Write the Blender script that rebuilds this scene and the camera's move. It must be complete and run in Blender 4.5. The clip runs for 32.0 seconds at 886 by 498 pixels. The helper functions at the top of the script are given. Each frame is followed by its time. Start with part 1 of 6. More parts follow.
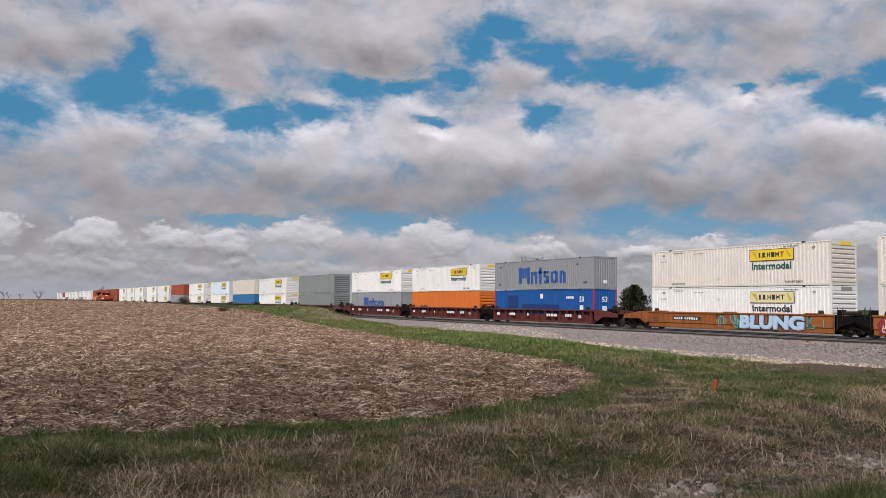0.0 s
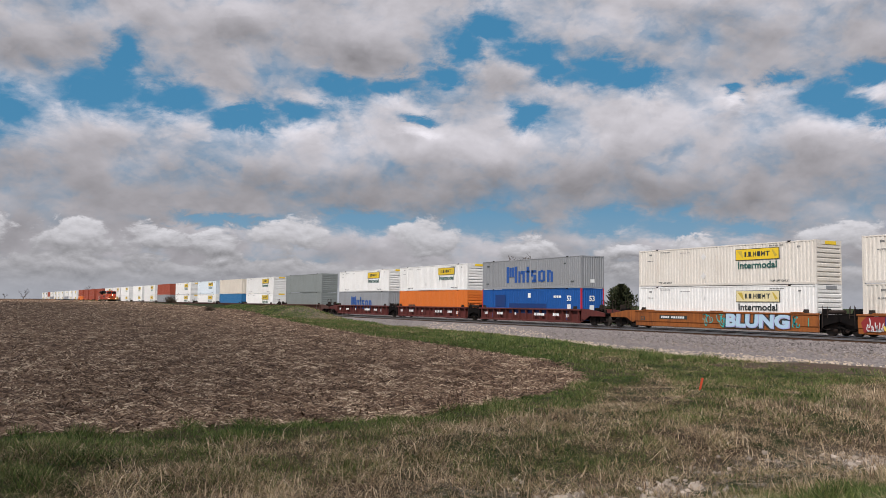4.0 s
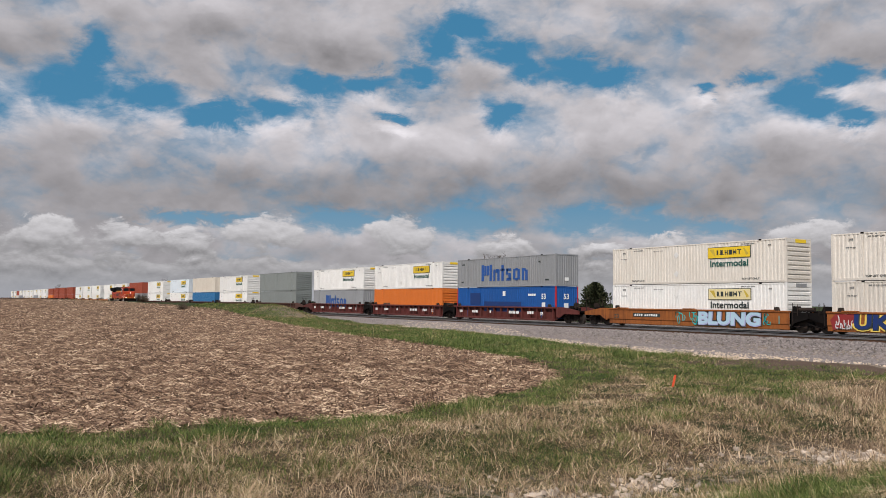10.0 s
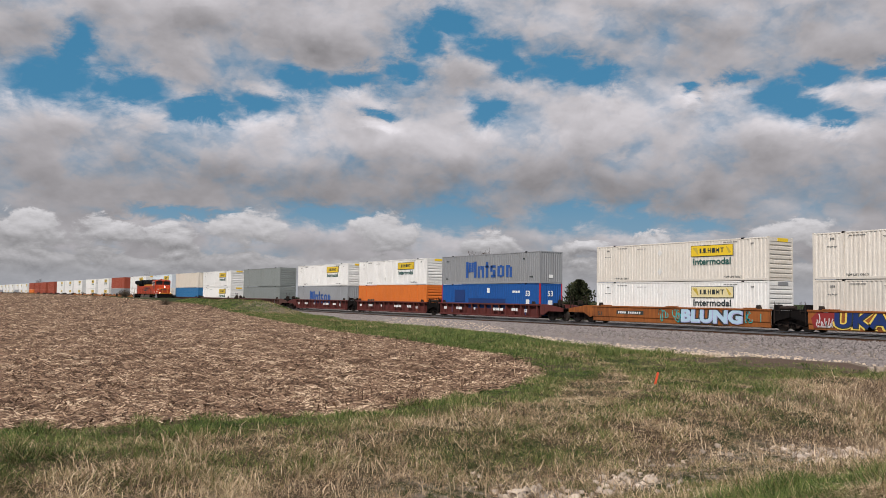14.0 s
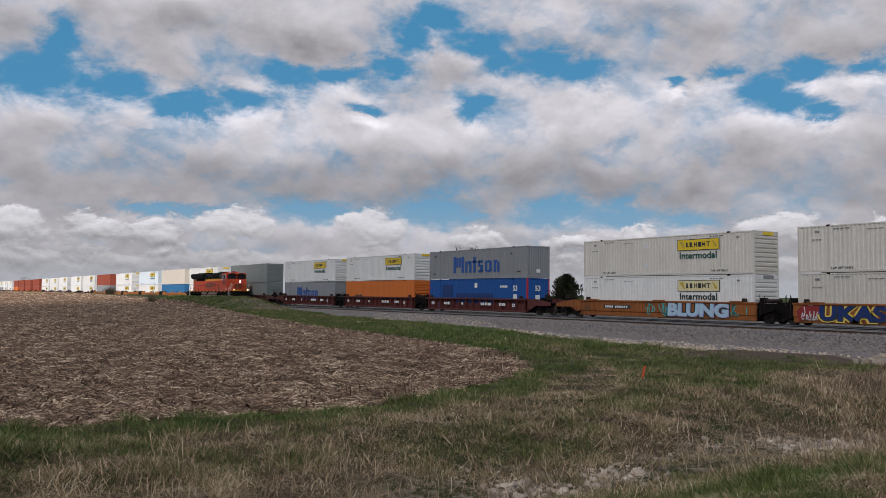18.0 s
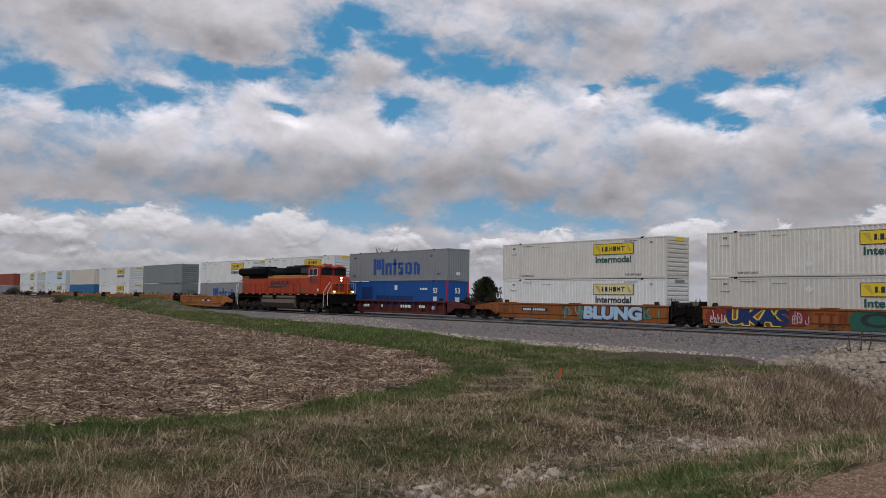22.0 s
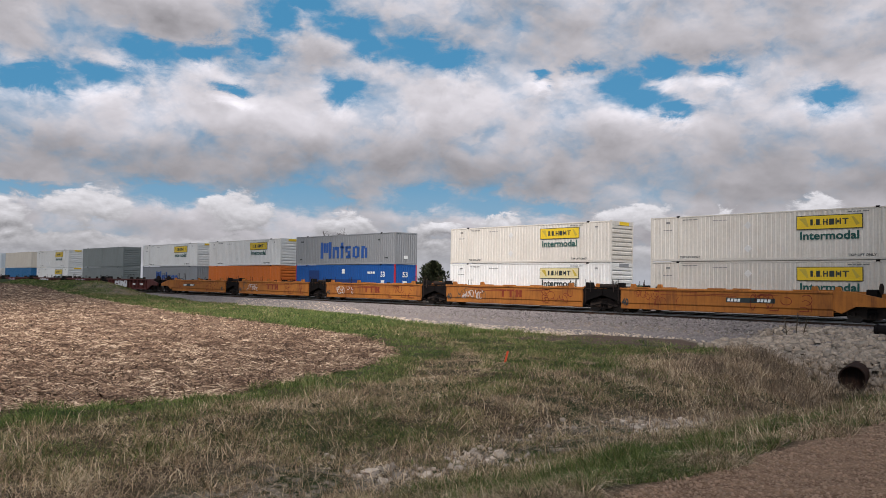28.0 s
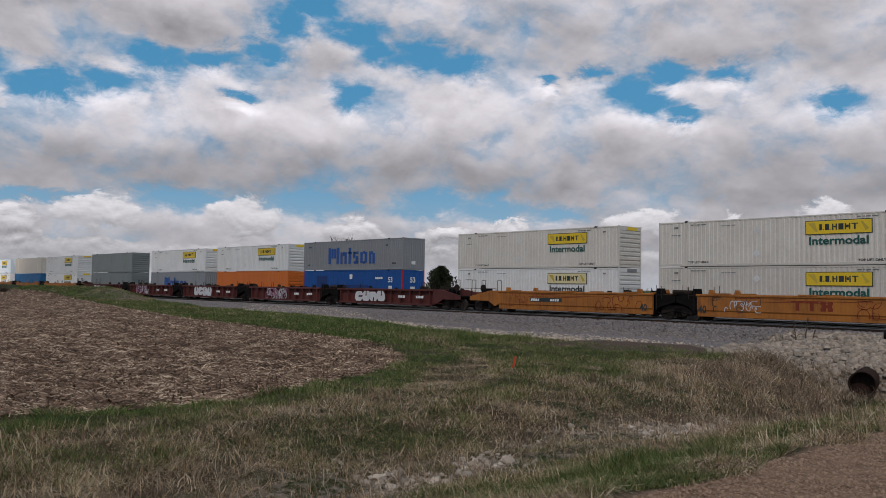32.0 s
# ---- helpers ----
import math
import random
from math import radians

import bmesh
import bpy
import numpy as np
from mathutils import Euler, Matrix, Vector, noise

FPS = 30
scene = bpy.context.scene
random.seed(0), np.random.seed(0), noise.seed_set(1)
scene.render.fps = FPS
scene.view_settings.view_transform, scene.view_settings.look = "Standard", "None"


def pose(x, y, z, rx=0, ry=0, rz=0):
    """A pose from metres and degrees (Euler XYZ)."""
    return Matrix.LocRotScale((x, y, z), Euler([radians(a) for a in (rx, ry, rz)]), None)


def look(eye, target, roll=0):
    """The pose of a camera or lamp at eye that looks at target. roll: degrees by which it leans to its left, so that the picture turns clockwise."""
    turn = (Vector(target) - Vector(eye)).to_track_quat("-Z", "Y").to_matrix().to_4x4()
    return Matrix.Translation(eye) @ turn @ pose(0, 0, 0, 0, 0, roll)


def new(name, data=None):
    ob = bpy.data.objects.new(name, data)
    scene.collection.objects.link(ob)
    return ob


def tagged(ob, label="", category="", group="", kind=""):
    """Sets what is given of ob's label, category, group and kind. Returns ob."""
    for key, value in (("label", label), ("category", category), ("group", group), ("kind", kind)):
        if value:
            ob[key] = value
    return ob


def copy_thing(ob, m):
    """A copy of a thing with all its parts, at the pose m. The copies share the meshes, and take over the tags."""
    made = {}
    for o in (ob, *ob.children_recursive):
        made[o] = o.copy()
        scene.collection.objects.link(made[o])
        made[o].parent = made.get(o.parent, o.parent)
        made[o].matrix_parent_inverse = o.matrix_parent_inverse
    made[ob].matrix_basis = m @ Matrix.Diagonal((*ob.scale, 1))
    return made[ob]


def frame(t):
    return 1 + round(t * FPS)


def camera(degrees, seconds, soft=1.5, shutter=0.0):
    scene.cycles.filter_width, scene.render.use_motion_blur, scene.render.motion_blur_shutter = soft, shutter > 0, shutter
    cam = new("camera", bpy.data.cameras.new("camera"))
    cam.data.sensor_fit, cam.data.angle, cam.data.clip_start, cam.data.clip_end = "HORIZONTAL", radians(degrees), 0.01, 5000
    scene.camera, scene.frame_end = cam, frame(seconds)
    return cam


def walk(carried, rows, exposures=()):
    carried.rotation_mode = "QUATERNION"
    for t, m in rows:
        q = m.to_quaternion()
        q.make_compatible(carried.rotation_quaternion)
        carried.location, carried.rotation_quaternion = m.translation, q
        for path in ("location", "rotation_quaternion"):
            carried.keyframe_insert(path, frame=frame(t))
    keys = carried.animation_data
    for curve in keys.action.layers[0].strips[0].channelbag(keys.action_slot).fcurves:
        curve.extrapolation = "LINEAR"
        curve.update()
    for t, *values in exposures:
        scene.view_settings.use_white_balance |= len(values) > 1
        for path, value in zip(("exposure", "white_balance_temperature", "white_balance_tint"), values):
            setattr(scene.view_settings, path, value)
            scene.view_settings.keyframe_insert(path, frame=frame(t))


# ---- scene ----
EXPOSURES = [(0, -0.15, 6450, 14), (3.5, -0.15, 6450, 14), (5.5, -0.18, 6600, 13), (14.5, -0.22, 6600, 13), (17, -0.05, 6450, 14), (21, 0.0, 6450, 14), (25.5, 0.04, 6450, 14), (29, 0.06, 6500, 14), (32, 0.02, 6500, 14)]
# World: rail top at z = 0, the tracks run along x, the camera stands on the gravel road at x = y = 0.
EYE = Vector((0, 0, 1.72))
NEAR_Y, FAR_Y = 44.3, 48.56            # centre lines of the two tracks
cam = camera(55.96, 32.0, soft=0.45)


def aim(yaw, pitch, roll):
    """Camera pose: yaw to the left of +y, pitch up, roll, in degrees."""
    a, b = radians(yaw), radians(pitch)
    return look(EYE, EYE + Vector((-math.sin(a) * math.cos(b), math.cos(a) * math.cos(b), math.sin(b))), roll)


walk(cam, [(t, aim(a, b, c)) for t, a, b, c in (
    (0, 61.00, 3.81, 0.76), (0.5, 60.93, 3.75, 0.81), (1, 60.79, 3.70, 0.89), (1.5, 60.62, 3.68, 0.84), (2, 60.54, 3.67, 0.87),
    (2.5, 60.52, 3.71, 0.89), (3, 60.48, 3.71, 0.89), (3.5, 60.32, 3.76, 0.79), (5.5, 59.80, 3.65, 0.73), (6, 59.70, 3.66, 0.78),
    (6.5, 59.52, 3.66, 0.71), (7, 59.36, 3.68, 0.76), (7.5, 59.18, 3.66, 0.57), (8, 59.10, 3.65, 0.55), (8.5, 58.93, 3.61, 0.64),
    (9, 58.76, 3.61, 0.63), (9.5, 58.55, 3.60, 0.73), (10, 58.43, 3.67, 0.61), (10.5, 58.18, 3.67, 0.69), (11, 58.18, 3.62, 0.71),
    (11.5, 58.18, 3.57, 0.72), (12, 57.98, 3.62, 0.59), (12.5, 57.85, 3.56, 0.70), (13, 57.76, 3.54, 0.77), (13.5, 57.53, 3.49, 0.82),
    (14, 57.37, 3.45, 0.89), (14.5, 57.26, 3.44, 0.74), (16.5, 56.63, 3.27, 0.69), (17, 56.56, 3.25, 0.65), (17.5, 56.54, 3.05, 0.56),
    (18, 56.50, 3.13, 0.56), (18.5, 56.46, 3.34, 0.61), (19, 56.47, 3.59, 0.34), (19.5, 56.03, 3.59, 0.39), (20, 55.43, 3.59, 0.41),
    (20.5, 54.17, 3.55, 0.61), (21, 52.34, 3.52, 0.66), (21.5, 51.32, 3.43, 0.65), (22, 51.03, 3.35, 0.85), (22.5, 50.61, 3.34, 1.01),
    (23, 49.91, 3.30, 1.12), (23.5, 48.91, 3.25, 1.05), (24, 48.50, 3.43, 1.11), (24.5, 48.35, 3.61, 1.08), (25, 48.02, 3.60, 1.01),
    (25.5, 47.61, 3.29, 0.69), (27.5, 47.42, 2.36, 0.84), (28, 47.42, 2.29, 0.86), (28.5, 47.42, 2.39, 0.87), (29, 47.48, 2.45, 0.93),
    (29.5, 47.49, 2.49, 0.97), (30, 47.54, 2.51, 0.94), (30.5, 47.72, 2.50, 0.87), (31, 47.77, 2.58, 0.87), (31.5, 47.89, 2.61, 0.80),
    (32, 47.95, 2.65, 0.82),
)], exposures=EXPOSURES)

# ---- light ----
SUN_ELEVATION, SUN_AZIMUTH = 47.0, 143.0        # azimuth clockwise from +y
sun = new("sun", bpy.data.lights.new("sun", "SUN"))
sun.data.energy, sun.data.angle, sun.data.color = 5.0, radians(1.5), (1.0, 0.96, 0.91)
_a, _e = radians(SUN_AZIMUTH), radians(SUN_ELEVATION)
sun.matrix_world = look((math.sin(_a) * math.cos(_e) * 100, math.cos(_a) * math.cos(_e) * 100, math.sin(_e) * 100), (0, 0, 0))


class Tree:
    """Short hand for shader nodes."""

    def __init__(self, tree):
        self.t = tree
        tree.nodes.clear()

    def n(self, kind, **sets):
        node = self.t.nodes.new(kind)
        for key, value in sets.items():
            if key == "operation":
                node.operation = value
            elif key == "data_type":
                node.data_type = value
            elif key == "blend_type":
                node.blend_type = value
            elif key == "noise_dimensions":
                node.noise_dimensions = value
            elif key == "feature":
                node.feature = value
            elif key == "sky_type":
                node.sky_type = value
        return node

    def put(self, socket, value):
        if isinstance(value, bpy.types.NodeSocket):
            self.t.links.new(value, socket)
        elif isinstance(value, tuple) and len(value) == 3 and socket.type == "RGBA":
            socket.default_value = (*value, 1)
        else:
            socket.default_value = value

    def m(self, op, a, b=0.0, c=0.0, clamp=False):
        node = self.n("ShaderNodeMath", operation=op)
        node.use_clamp = clamp
        for i, v in enumerate((a, b, c)):
            self.put(node.inputs[i], v)
        return node.outputs[0]

    def noise(self, vec, scale, detail=4.0, rough=0.55, dist=0.0):
        node = self.n("ShaderNodeTexNoise")
        if vec is not None:
            self.put(node.inputs["Vector"], vec)
        self.put(node.inputs["Scale"], scale)
        self.put(node.inputs["Detail"], detail)
        self.put(node.inputs["Roughness"], rough)
        self.put(node.inputs["Distortion"], dist)
        return node.outputs["Fac"]

    def step(self, v, lo, hi, a=0.0, b=1.0):
        node = self.n("ShaderNodeMapRange")
        node.interpolation_type = "SMOOTHSTEP"
        for key, val in (("Value", v), ("From Min", lo), ("From Max", hi), ("To Min", a), ("To Max", b)):
            self.put(node.inputs[key], val)
        return node.outputs["Result"]

    def mix(self, fac, a, b, blend="MIX"):
        node = self.n("ShaderNodeMix", data_type="RGBA", blend_type=blend)
        self.put(node.inputs[0], fac)
        self.put(node.inputs[6], a)
        self.put(node.inputs[7], b)
        return node.outputs[2]

    def ramp(self, fac, *stops):
        node = self.n("ShaderNodeValToRGB")
        el = node.color_ramp.elements
        el[0].position, el[0].color = stops[0][0], (*stops[0][1], 1)
        el[1].position, el[1].color = stops[-1][0], (*stops[-1][1], 1)
        for p, c in stops[1:-1]:
            e = el.new(p)
            e.color = (*c, 1)
        self.put(node.inputs[0], fac)
        return node.outputs["Color"]

    def scale(self, vec, s):
        node = self.n("ShaderNodeMapping")
        self.put(node.inputs["Vector"], vec)
        node.inputs["Scale"].default_value = s
        return node.outputs["Vector"]

    def xyz(self, vec):
        node = self.n("ShaderNodeSeparateXYZ")
        self.put(node.inputs[0], vec)
        return node.outputs

    def join(self, x, y, z):
        node = self.n("ShaderNodeCombineXYZ")
        for i, v in enumerate((x, y, z)):
            self.put(node.inputs[i], v)
        return node.outputs[0]

    def bump(self, height, strength, distance=0.02):
        node = self.n("ShaderNodeBump")
        self.put(node.inputs["Height"], height)
        node.inputs["Strength"].default_value, node.inputs["Distance"].default_value = strength, distance
        return node.outputs["Normal"]


# openings of blue sky in the cloud deck: azimuth left of +y, elevation, half width, half height (degrees)
HOLES = [(83.0, 13.2, 3.2, 1.4), (81.6, 15.2, 1.1, 1.6), (78.8, 13.2, 3.2, 1.2), (73.9, 12.3, 2.8, 0.7), (69.9, 12.9, 2.2, 0.8), (67.0, 14.3, 2.2, 0.9), (63.5, 14.8, 2.2, 0.7),
         (60.0, 15.6, 1.8, 0.8), (58.8, 17.2, 1.3, 1.4), (57.3, 18.6, 1.6, 0.9), (54.2, 16.8, 2.2, 0.8), (52.8, 15.8, 1.6, 0.8), (49.8, 15.7, 2.0, 0.9), (46.7, 15.1, 1.6, 0.8),
         (54.6, 13.0, 1.1, 0.8), (61.9, 12.6, 1.0, 0.4), (40.7, 14.0, 0.8, 0.4), (38.0, 14.4, 1.0, 0.5), (35.2, 13.4, 1.5, 0.8), (33.6, 12.3, 1.6, 0.8), (31.8, 11.6, 1.3, 0.5),
         (32.8, 14.2, 1.8, 0.6), (29.2, 14.1, 1.2, 0.6), (75.5, 5.4, 4.0, 0.4), (65.3, 5.6, 3.0, 0.7), (57.0, 5.5, 2.6, 1.0),
         (54.8, 5.3, 1.5, 0.7), (48.5, 5.7, 2.5, 0.7), (44.5, 5.3, 3.2, 0.8), (40.5, 5.1, 2.5, 0.6), (88.5, 11.6, 2.5, 1.4), (22.6, 11.9, 1.4, 0.6)]
# heaped clouds low on the horizon: azimuth, elevation, half width, half height
HEAPS = [(84.0, 3.9, 2.6, 1.5), (79.3, 4.1, 2.9, 1.2), (75.6, 3.8, 2.5, 1.1), (70.4, 4.4, 3.1, 1.5), (61.3, 4.6, 2.9, 1.7), (54.3, 3.6, 2.5, 1.0), (47.5, 3.5, 2.5, 0.9),
         (43.5, 3.9, 1.9, 0.9), (34.6, 4.5, 3.0, 1.2), (29.5, 4.2, 2.2, 1.0), (23.5, 4.4, 3.0, 1.2), (89.5, 4.2, 2.6, 1.3)]


def make_sky():
    world = bpy.data.worlds.new("sky")
    scene.world = world
    world.use_nodes = True
    t = Tree(world.node_tree)
    sky = t.n("ShaderNodeTexSky", sky_type="NISHITA")
    sky.sun_disc, sky.sun_elevation, sky.sun_rotation = False, radians(SUN_ELEVATION), radians(SUN_AZIMUTH)
    sky.air_density, sky.dust_density, sky.ozone_density = 1.1, 0.4, 2.0
    d = t.n("ShaderNodeTexCoord").outputs["Generated"]
    x, y, z = t.xyz(d)
    az = t.m("MULTIPLY", t.m("ARCTAN2", t.m("MULTIPLY", x, -1.0), y), 57.2958)
    el = t.m("MULTIPLY", t.m("ARCSINE", z), 57.2958)
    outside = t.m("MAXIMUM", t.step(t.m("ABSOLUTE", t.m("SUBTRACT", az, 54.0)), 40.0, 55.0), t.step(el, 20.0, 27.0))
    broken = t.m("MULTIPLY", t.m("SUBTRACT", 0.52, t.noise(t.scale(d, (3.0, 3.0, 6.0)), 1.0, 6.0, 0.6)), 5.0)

    def bells(rows, v):
        best = 0.0
        q0 = t.join(t.m("MULTIPLY", az, 0.1), t.m("MULTIPLY", v, 0.2), 5.3)
        sway = t.m("MULTIPLY", t.m("SUBTRACT", t.noise(q0, 3.2, 6.0, 0.65), 0.5), 4.0)
        bob = t.m("MULTIPLY", t.m("SUBTRACT", t.noise(q0, 4.1, 6.0, 0.65, 0.4), 0.5), 2.6)
        az_, v_ = t.m("ADD", az, sway), t.m("ADD", v, bob)
        for a0, e0, ra, re in rows:
            da = t.m("MULTIPLY", t.m("SUBTRACT", az_, a0), 0.9 / ra)
            de = t.m("MULTIPLY", t.m("SUBTRACT", v_, e0), 0.9 / re)
            q = t.m("MULTIPLY", t.m("ADD", t.m("MULTIPLY", da, da), t.m("MULTIPLY", de, de)), -1.0)
            best = t.m("MAXIMUM", best, t.m("POWER", 2.71828, q))
        return best

    def deck_at(up):
        """Thickness of the cloud deck, looked up a little higher."""
        v = t.m("ADD", el, up)
        p = t.join(t.m("MULTIPLY", az, 0.1), t.m("MULTIPLY", v, 0.155), 3.7)
        puff = t.n("ShaderNodeTexVoronoi", feature="SMOOTH_F1")
        bent = t.n("ShaderNodeVectorMath", operation="ADD")
        t.put(bent.inputs[0], p)
        wind = t.m("MULTIPLY", t.m("SUBTRACT", t.noise(p, 3.0, 5.0, 0.6), 0.5), 0.5)
        t.put(bent.inputs[1], t.join(wind, wind, 0.0))
        t.put(puff.inputs["Vector"], bent.outputs[0])
        puff.inputs["Scale"].default_value, puff.inputs["Smoothness"].default_value = 2.6, 0.6
        puff.inputs["Detail"].default_value, puff.inputs["Roughness"].default_value = 3.0, 0.55
        lumps = t.m("MULTIPLY", t.m("SUBTRACT", 0.42, puff.outputs["Distance"]), 1.1)
        f = t.m("ADD", t.m("MULTIPLY", t.m("SUBTRACT", t.noise(p, 2.0, 7.0, 0.55, 0.3), 0.5), 2.7), lumps)
        return t.m("ADD", t.m("SUBTRACT", 1.22, t.m("MULTIPLY", bells(HOLES, v), 1.9)), f)

    def heaps_at(up):
        v = t.m("ADD", el, up)
        p = t.join(t.m("MULTIPLY", az, 0.24), t.m("MULTIPLY", v, 0.42), 8.1)
        f = t.m("MULTIPLY", t.m("SUBTRACT", t.noise(p, 1.7, 8.0, 0.58, 0.2), 0.5), 2.2)
        return t.m("ADD", t.m("ADD", t.m("MULTIPLY", bells(HEAPS, v), 1.7), f), t.step(v, 3.3, 2.0, -0.95, 0.45))

    deck, above = deck_at(0.0), deck_at(0.75)
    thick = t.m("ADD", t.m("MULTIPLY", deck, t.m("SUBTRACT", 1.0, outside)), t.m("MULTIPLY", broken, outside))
    cover = t.step(thick, -0.95, 0.85)
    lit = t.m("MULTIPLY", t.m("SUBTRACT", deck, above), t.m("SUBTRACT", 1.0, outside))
    soft_el = t.m("ADD", el, t.m("MULTIPLY", t.m("SUBTRACT", t.noise(t.join(t.m("MULTIPLY", az, 0.1), t.m("MULTIPLY", el, 0.1), 1.9), 1.6, 4.0, 0.5), 0.5), 5.0))
    crown = t.ramp(t.m("MULTIPLY", soft_el, 1 / 22.0),
                   (0.0, (0.430, 0.424, 0.443)), (0.25, (0.410, 0.404, 0.422)), (0.3, (0.345, 0.340, 0.355)), (0.37, (0.380, 0.374, 0.391)), (0.45, (0.510, 0.502, 0.525)), (0.53, (0.640, 0.630, 0.659)), (0.59, (0.620, 0.611, 0.639)), (0.66, (0.450, 0.443, 0.464)), (0.74, (0.430, 0.424, 0.443)), (0.86, (0.530, 0.522, 0.546)), (1.0, (0.570, 0.561, 0.587)))
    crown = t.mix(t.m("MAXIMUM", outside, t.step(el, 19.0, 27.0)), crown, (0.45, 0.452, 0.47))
    broad = t.m("SUBTRACT", t.noise(t.join(t.m("MULTIPLY", az, 0.1), t.m("MULTIPLY", el, 0.16), 3.7), 1.6, 4.0, 0.5, 0.3), t.noise(t.join(t.m("MULTIPLY", az, 0.1), t.m("MULTIPLY", t.m("ADD", el, 1.8), 0.16), 3.7), 1.6, 4.0, 0.5, 0.3))
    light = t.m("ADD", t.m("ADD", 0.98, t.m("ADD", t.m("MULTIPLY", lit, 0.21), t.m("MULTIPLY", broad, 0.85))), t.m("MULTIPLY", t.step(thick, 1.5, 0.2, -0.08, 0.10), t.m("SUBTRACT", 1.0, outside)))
    cloud = t.mix(1.0, crown, t.join(light, light, light), "MULTIPLY")
    clear = t.mix(0.85, t.mix(1.0, sky.outputs[0], (0.1, 0.1, 0.1), "MULTIPLY"), (0.042, 0.25, 0.45))
    clear = t.mix(t.step(el, 8.5, 4.0, 0.0, 0.5), clear, (0.30, 0.43, 0.54))
    out = t.mix(cover, clear, cloud)
    # the heaps in front, and haze under them
    heap, heap_up = heaps_at(0.0), heaps_at(0.35)
    tone = t.m("ADD", t.step(t.m("ADD", el, t.m("MULTIPLY", heap, 0.8)), 2.8, 5.4, 0.39, 0.60), t.m("MULTIPLY", t.m("SUBTRACT", heap, heap_up), 0.22))
    pile = t.join(t.m("MULTIPLY", tone, 0.985), t.m("MULTIPLY", tone, 0.99), t.m("MULTIPLY", tone, 1.02))
    pile = t.mix(t.step(el, 2.6, 0.0, 0.0, 0.65), pile, (0.42, 0.45, 0.50))
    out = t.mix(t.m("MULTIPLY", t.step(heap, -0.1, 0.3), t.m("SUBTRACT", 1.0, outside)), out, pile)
    bg = t.n("ShaderNodeBackground")
    t.put(bg.inputs["Color"], out)
    bg.inputs["Strength"].default_value = 1.0
    t.put(t.n("ShaderNodeOutputWorld").inputs[0], bg.outputs[0])


make_sky()


# ---- materials ----
def surface(name):
    m = bpy.data.materials.new(name)
    m.use_nodes = True
    t = Tree(m.node_tree)
    b = t.n("ShaderNodeBsdfPrincipled")
    t.put(t.n("ShaderNodeOutputMaterial").inputs[0], b.outputs[0])
    return m, t, b


def paint(name, col, rough=0.5, metal=0.0, dirt=(0.09, 0.065, 0.045), amount=0.35, scale=1.2, streak=0.5, grain=0.15, vary=0.08):
    """Painted or bare metal with grime patches, streaks that run down, and a little unevenness."""
    m, t, b = surface(name)
    p = t.n("ShaderNodeTexCoord").outputs["Object"]
    info = t.n("ShaderNodeObjectInfo").outputs["Random"]
    shifted = t.n("ShaderNodeVectorMath", operation="ADD")
    t.put(shifted.inputs[0], p)
    t.put(shifted.inputs[1], t.join(t.m("MULTIPLY", info, 37.0), t.m("MULTIPLY", info, 11.0), 0.0))
    p = shifted.outputs[0]
    big = t.noise(p, scale, 6.0, 0.62)
    runs = t.noise(t.scale(p, (7.0, 7.0, 0.55)), 1.0, 4.0, 0.6)
    fine = t.noise(p, scale * 14, 3.0, 0.6)
    worn = t.m("ADD", t.m("MULTIPLY", big, 1 - streak), t.m("MULTIPLY", runs, streak))
    mask = t.m("MULTIPLY", t.step(worn, 0.5 - 0.12, 0.5 + 0.28), amount * 1.5, clamp=True)
    bright = t.m("ADD", 1.0 - vary, t.m("MULTIPLY", info, vary * 2))
    bright = t.m("MULTIPLY", bright, t.m("ADD", 1.0 - grain, t.m("MULTIPLY", fine, grain * 2)))
    base = t.mix(1.0, col, t.join(bright, bright, bright), "MULTIPLY")
    t.put(b.inputs["Base Color"], t.mix(mask, base, dirt))
    t.put(b.inputs["Roughness"], t.m("ADD", rough - 0.1, t.m("MULTIPLY", worn, 0.25), clamp=True))
    b.inputs["Metallic"].default_value = metal
    b.inputs["Specular IOR Level"].default_value = 0.25 if max(col) > 0.04 else 0.08
    t.put(b.inputs["Normal"], t.bump(t.m("ADD", fine, t.m("MULTIPLY", big, 2.0)), 0.25, 0.01))
    return m


def plain(name, col, rough=0.7, grain=0.3, scale=20.0, spec=0.3):
    """A rough natural surface with grain and differences from piece to piece."""
    m, t, b = surface(name)
    p = t.n("ShaderNodeTexCoord").outputs["Object"]
    info = t.n("ShaderNodeObjectInfo").outputs["Random"]
    isl = t.n("ShaderNodeNewGeometry").outputs["Random Per Island"]
    n = t.noise(p, scale, 4.0, 0.6)
    v = t.m("ADD", t.m("ADD", 1 - grain, t.m("MULTIPLY", n, grain)), t.m("MULTIPLY", t.m("ADD", info, isl), grain * 0.5))
    t.put(b.inputs["Base Color"], t.mix(1.0, col, t.join(v, v, v), "MULTIPLY"))
    b.inputs["Roughness"].default_value = rough
    b.inputs["Specular IOR Level"].default_value = spec
    t.put(b.inputs["Normal"], t.bump(n, 0.4, 0.02))
    return m


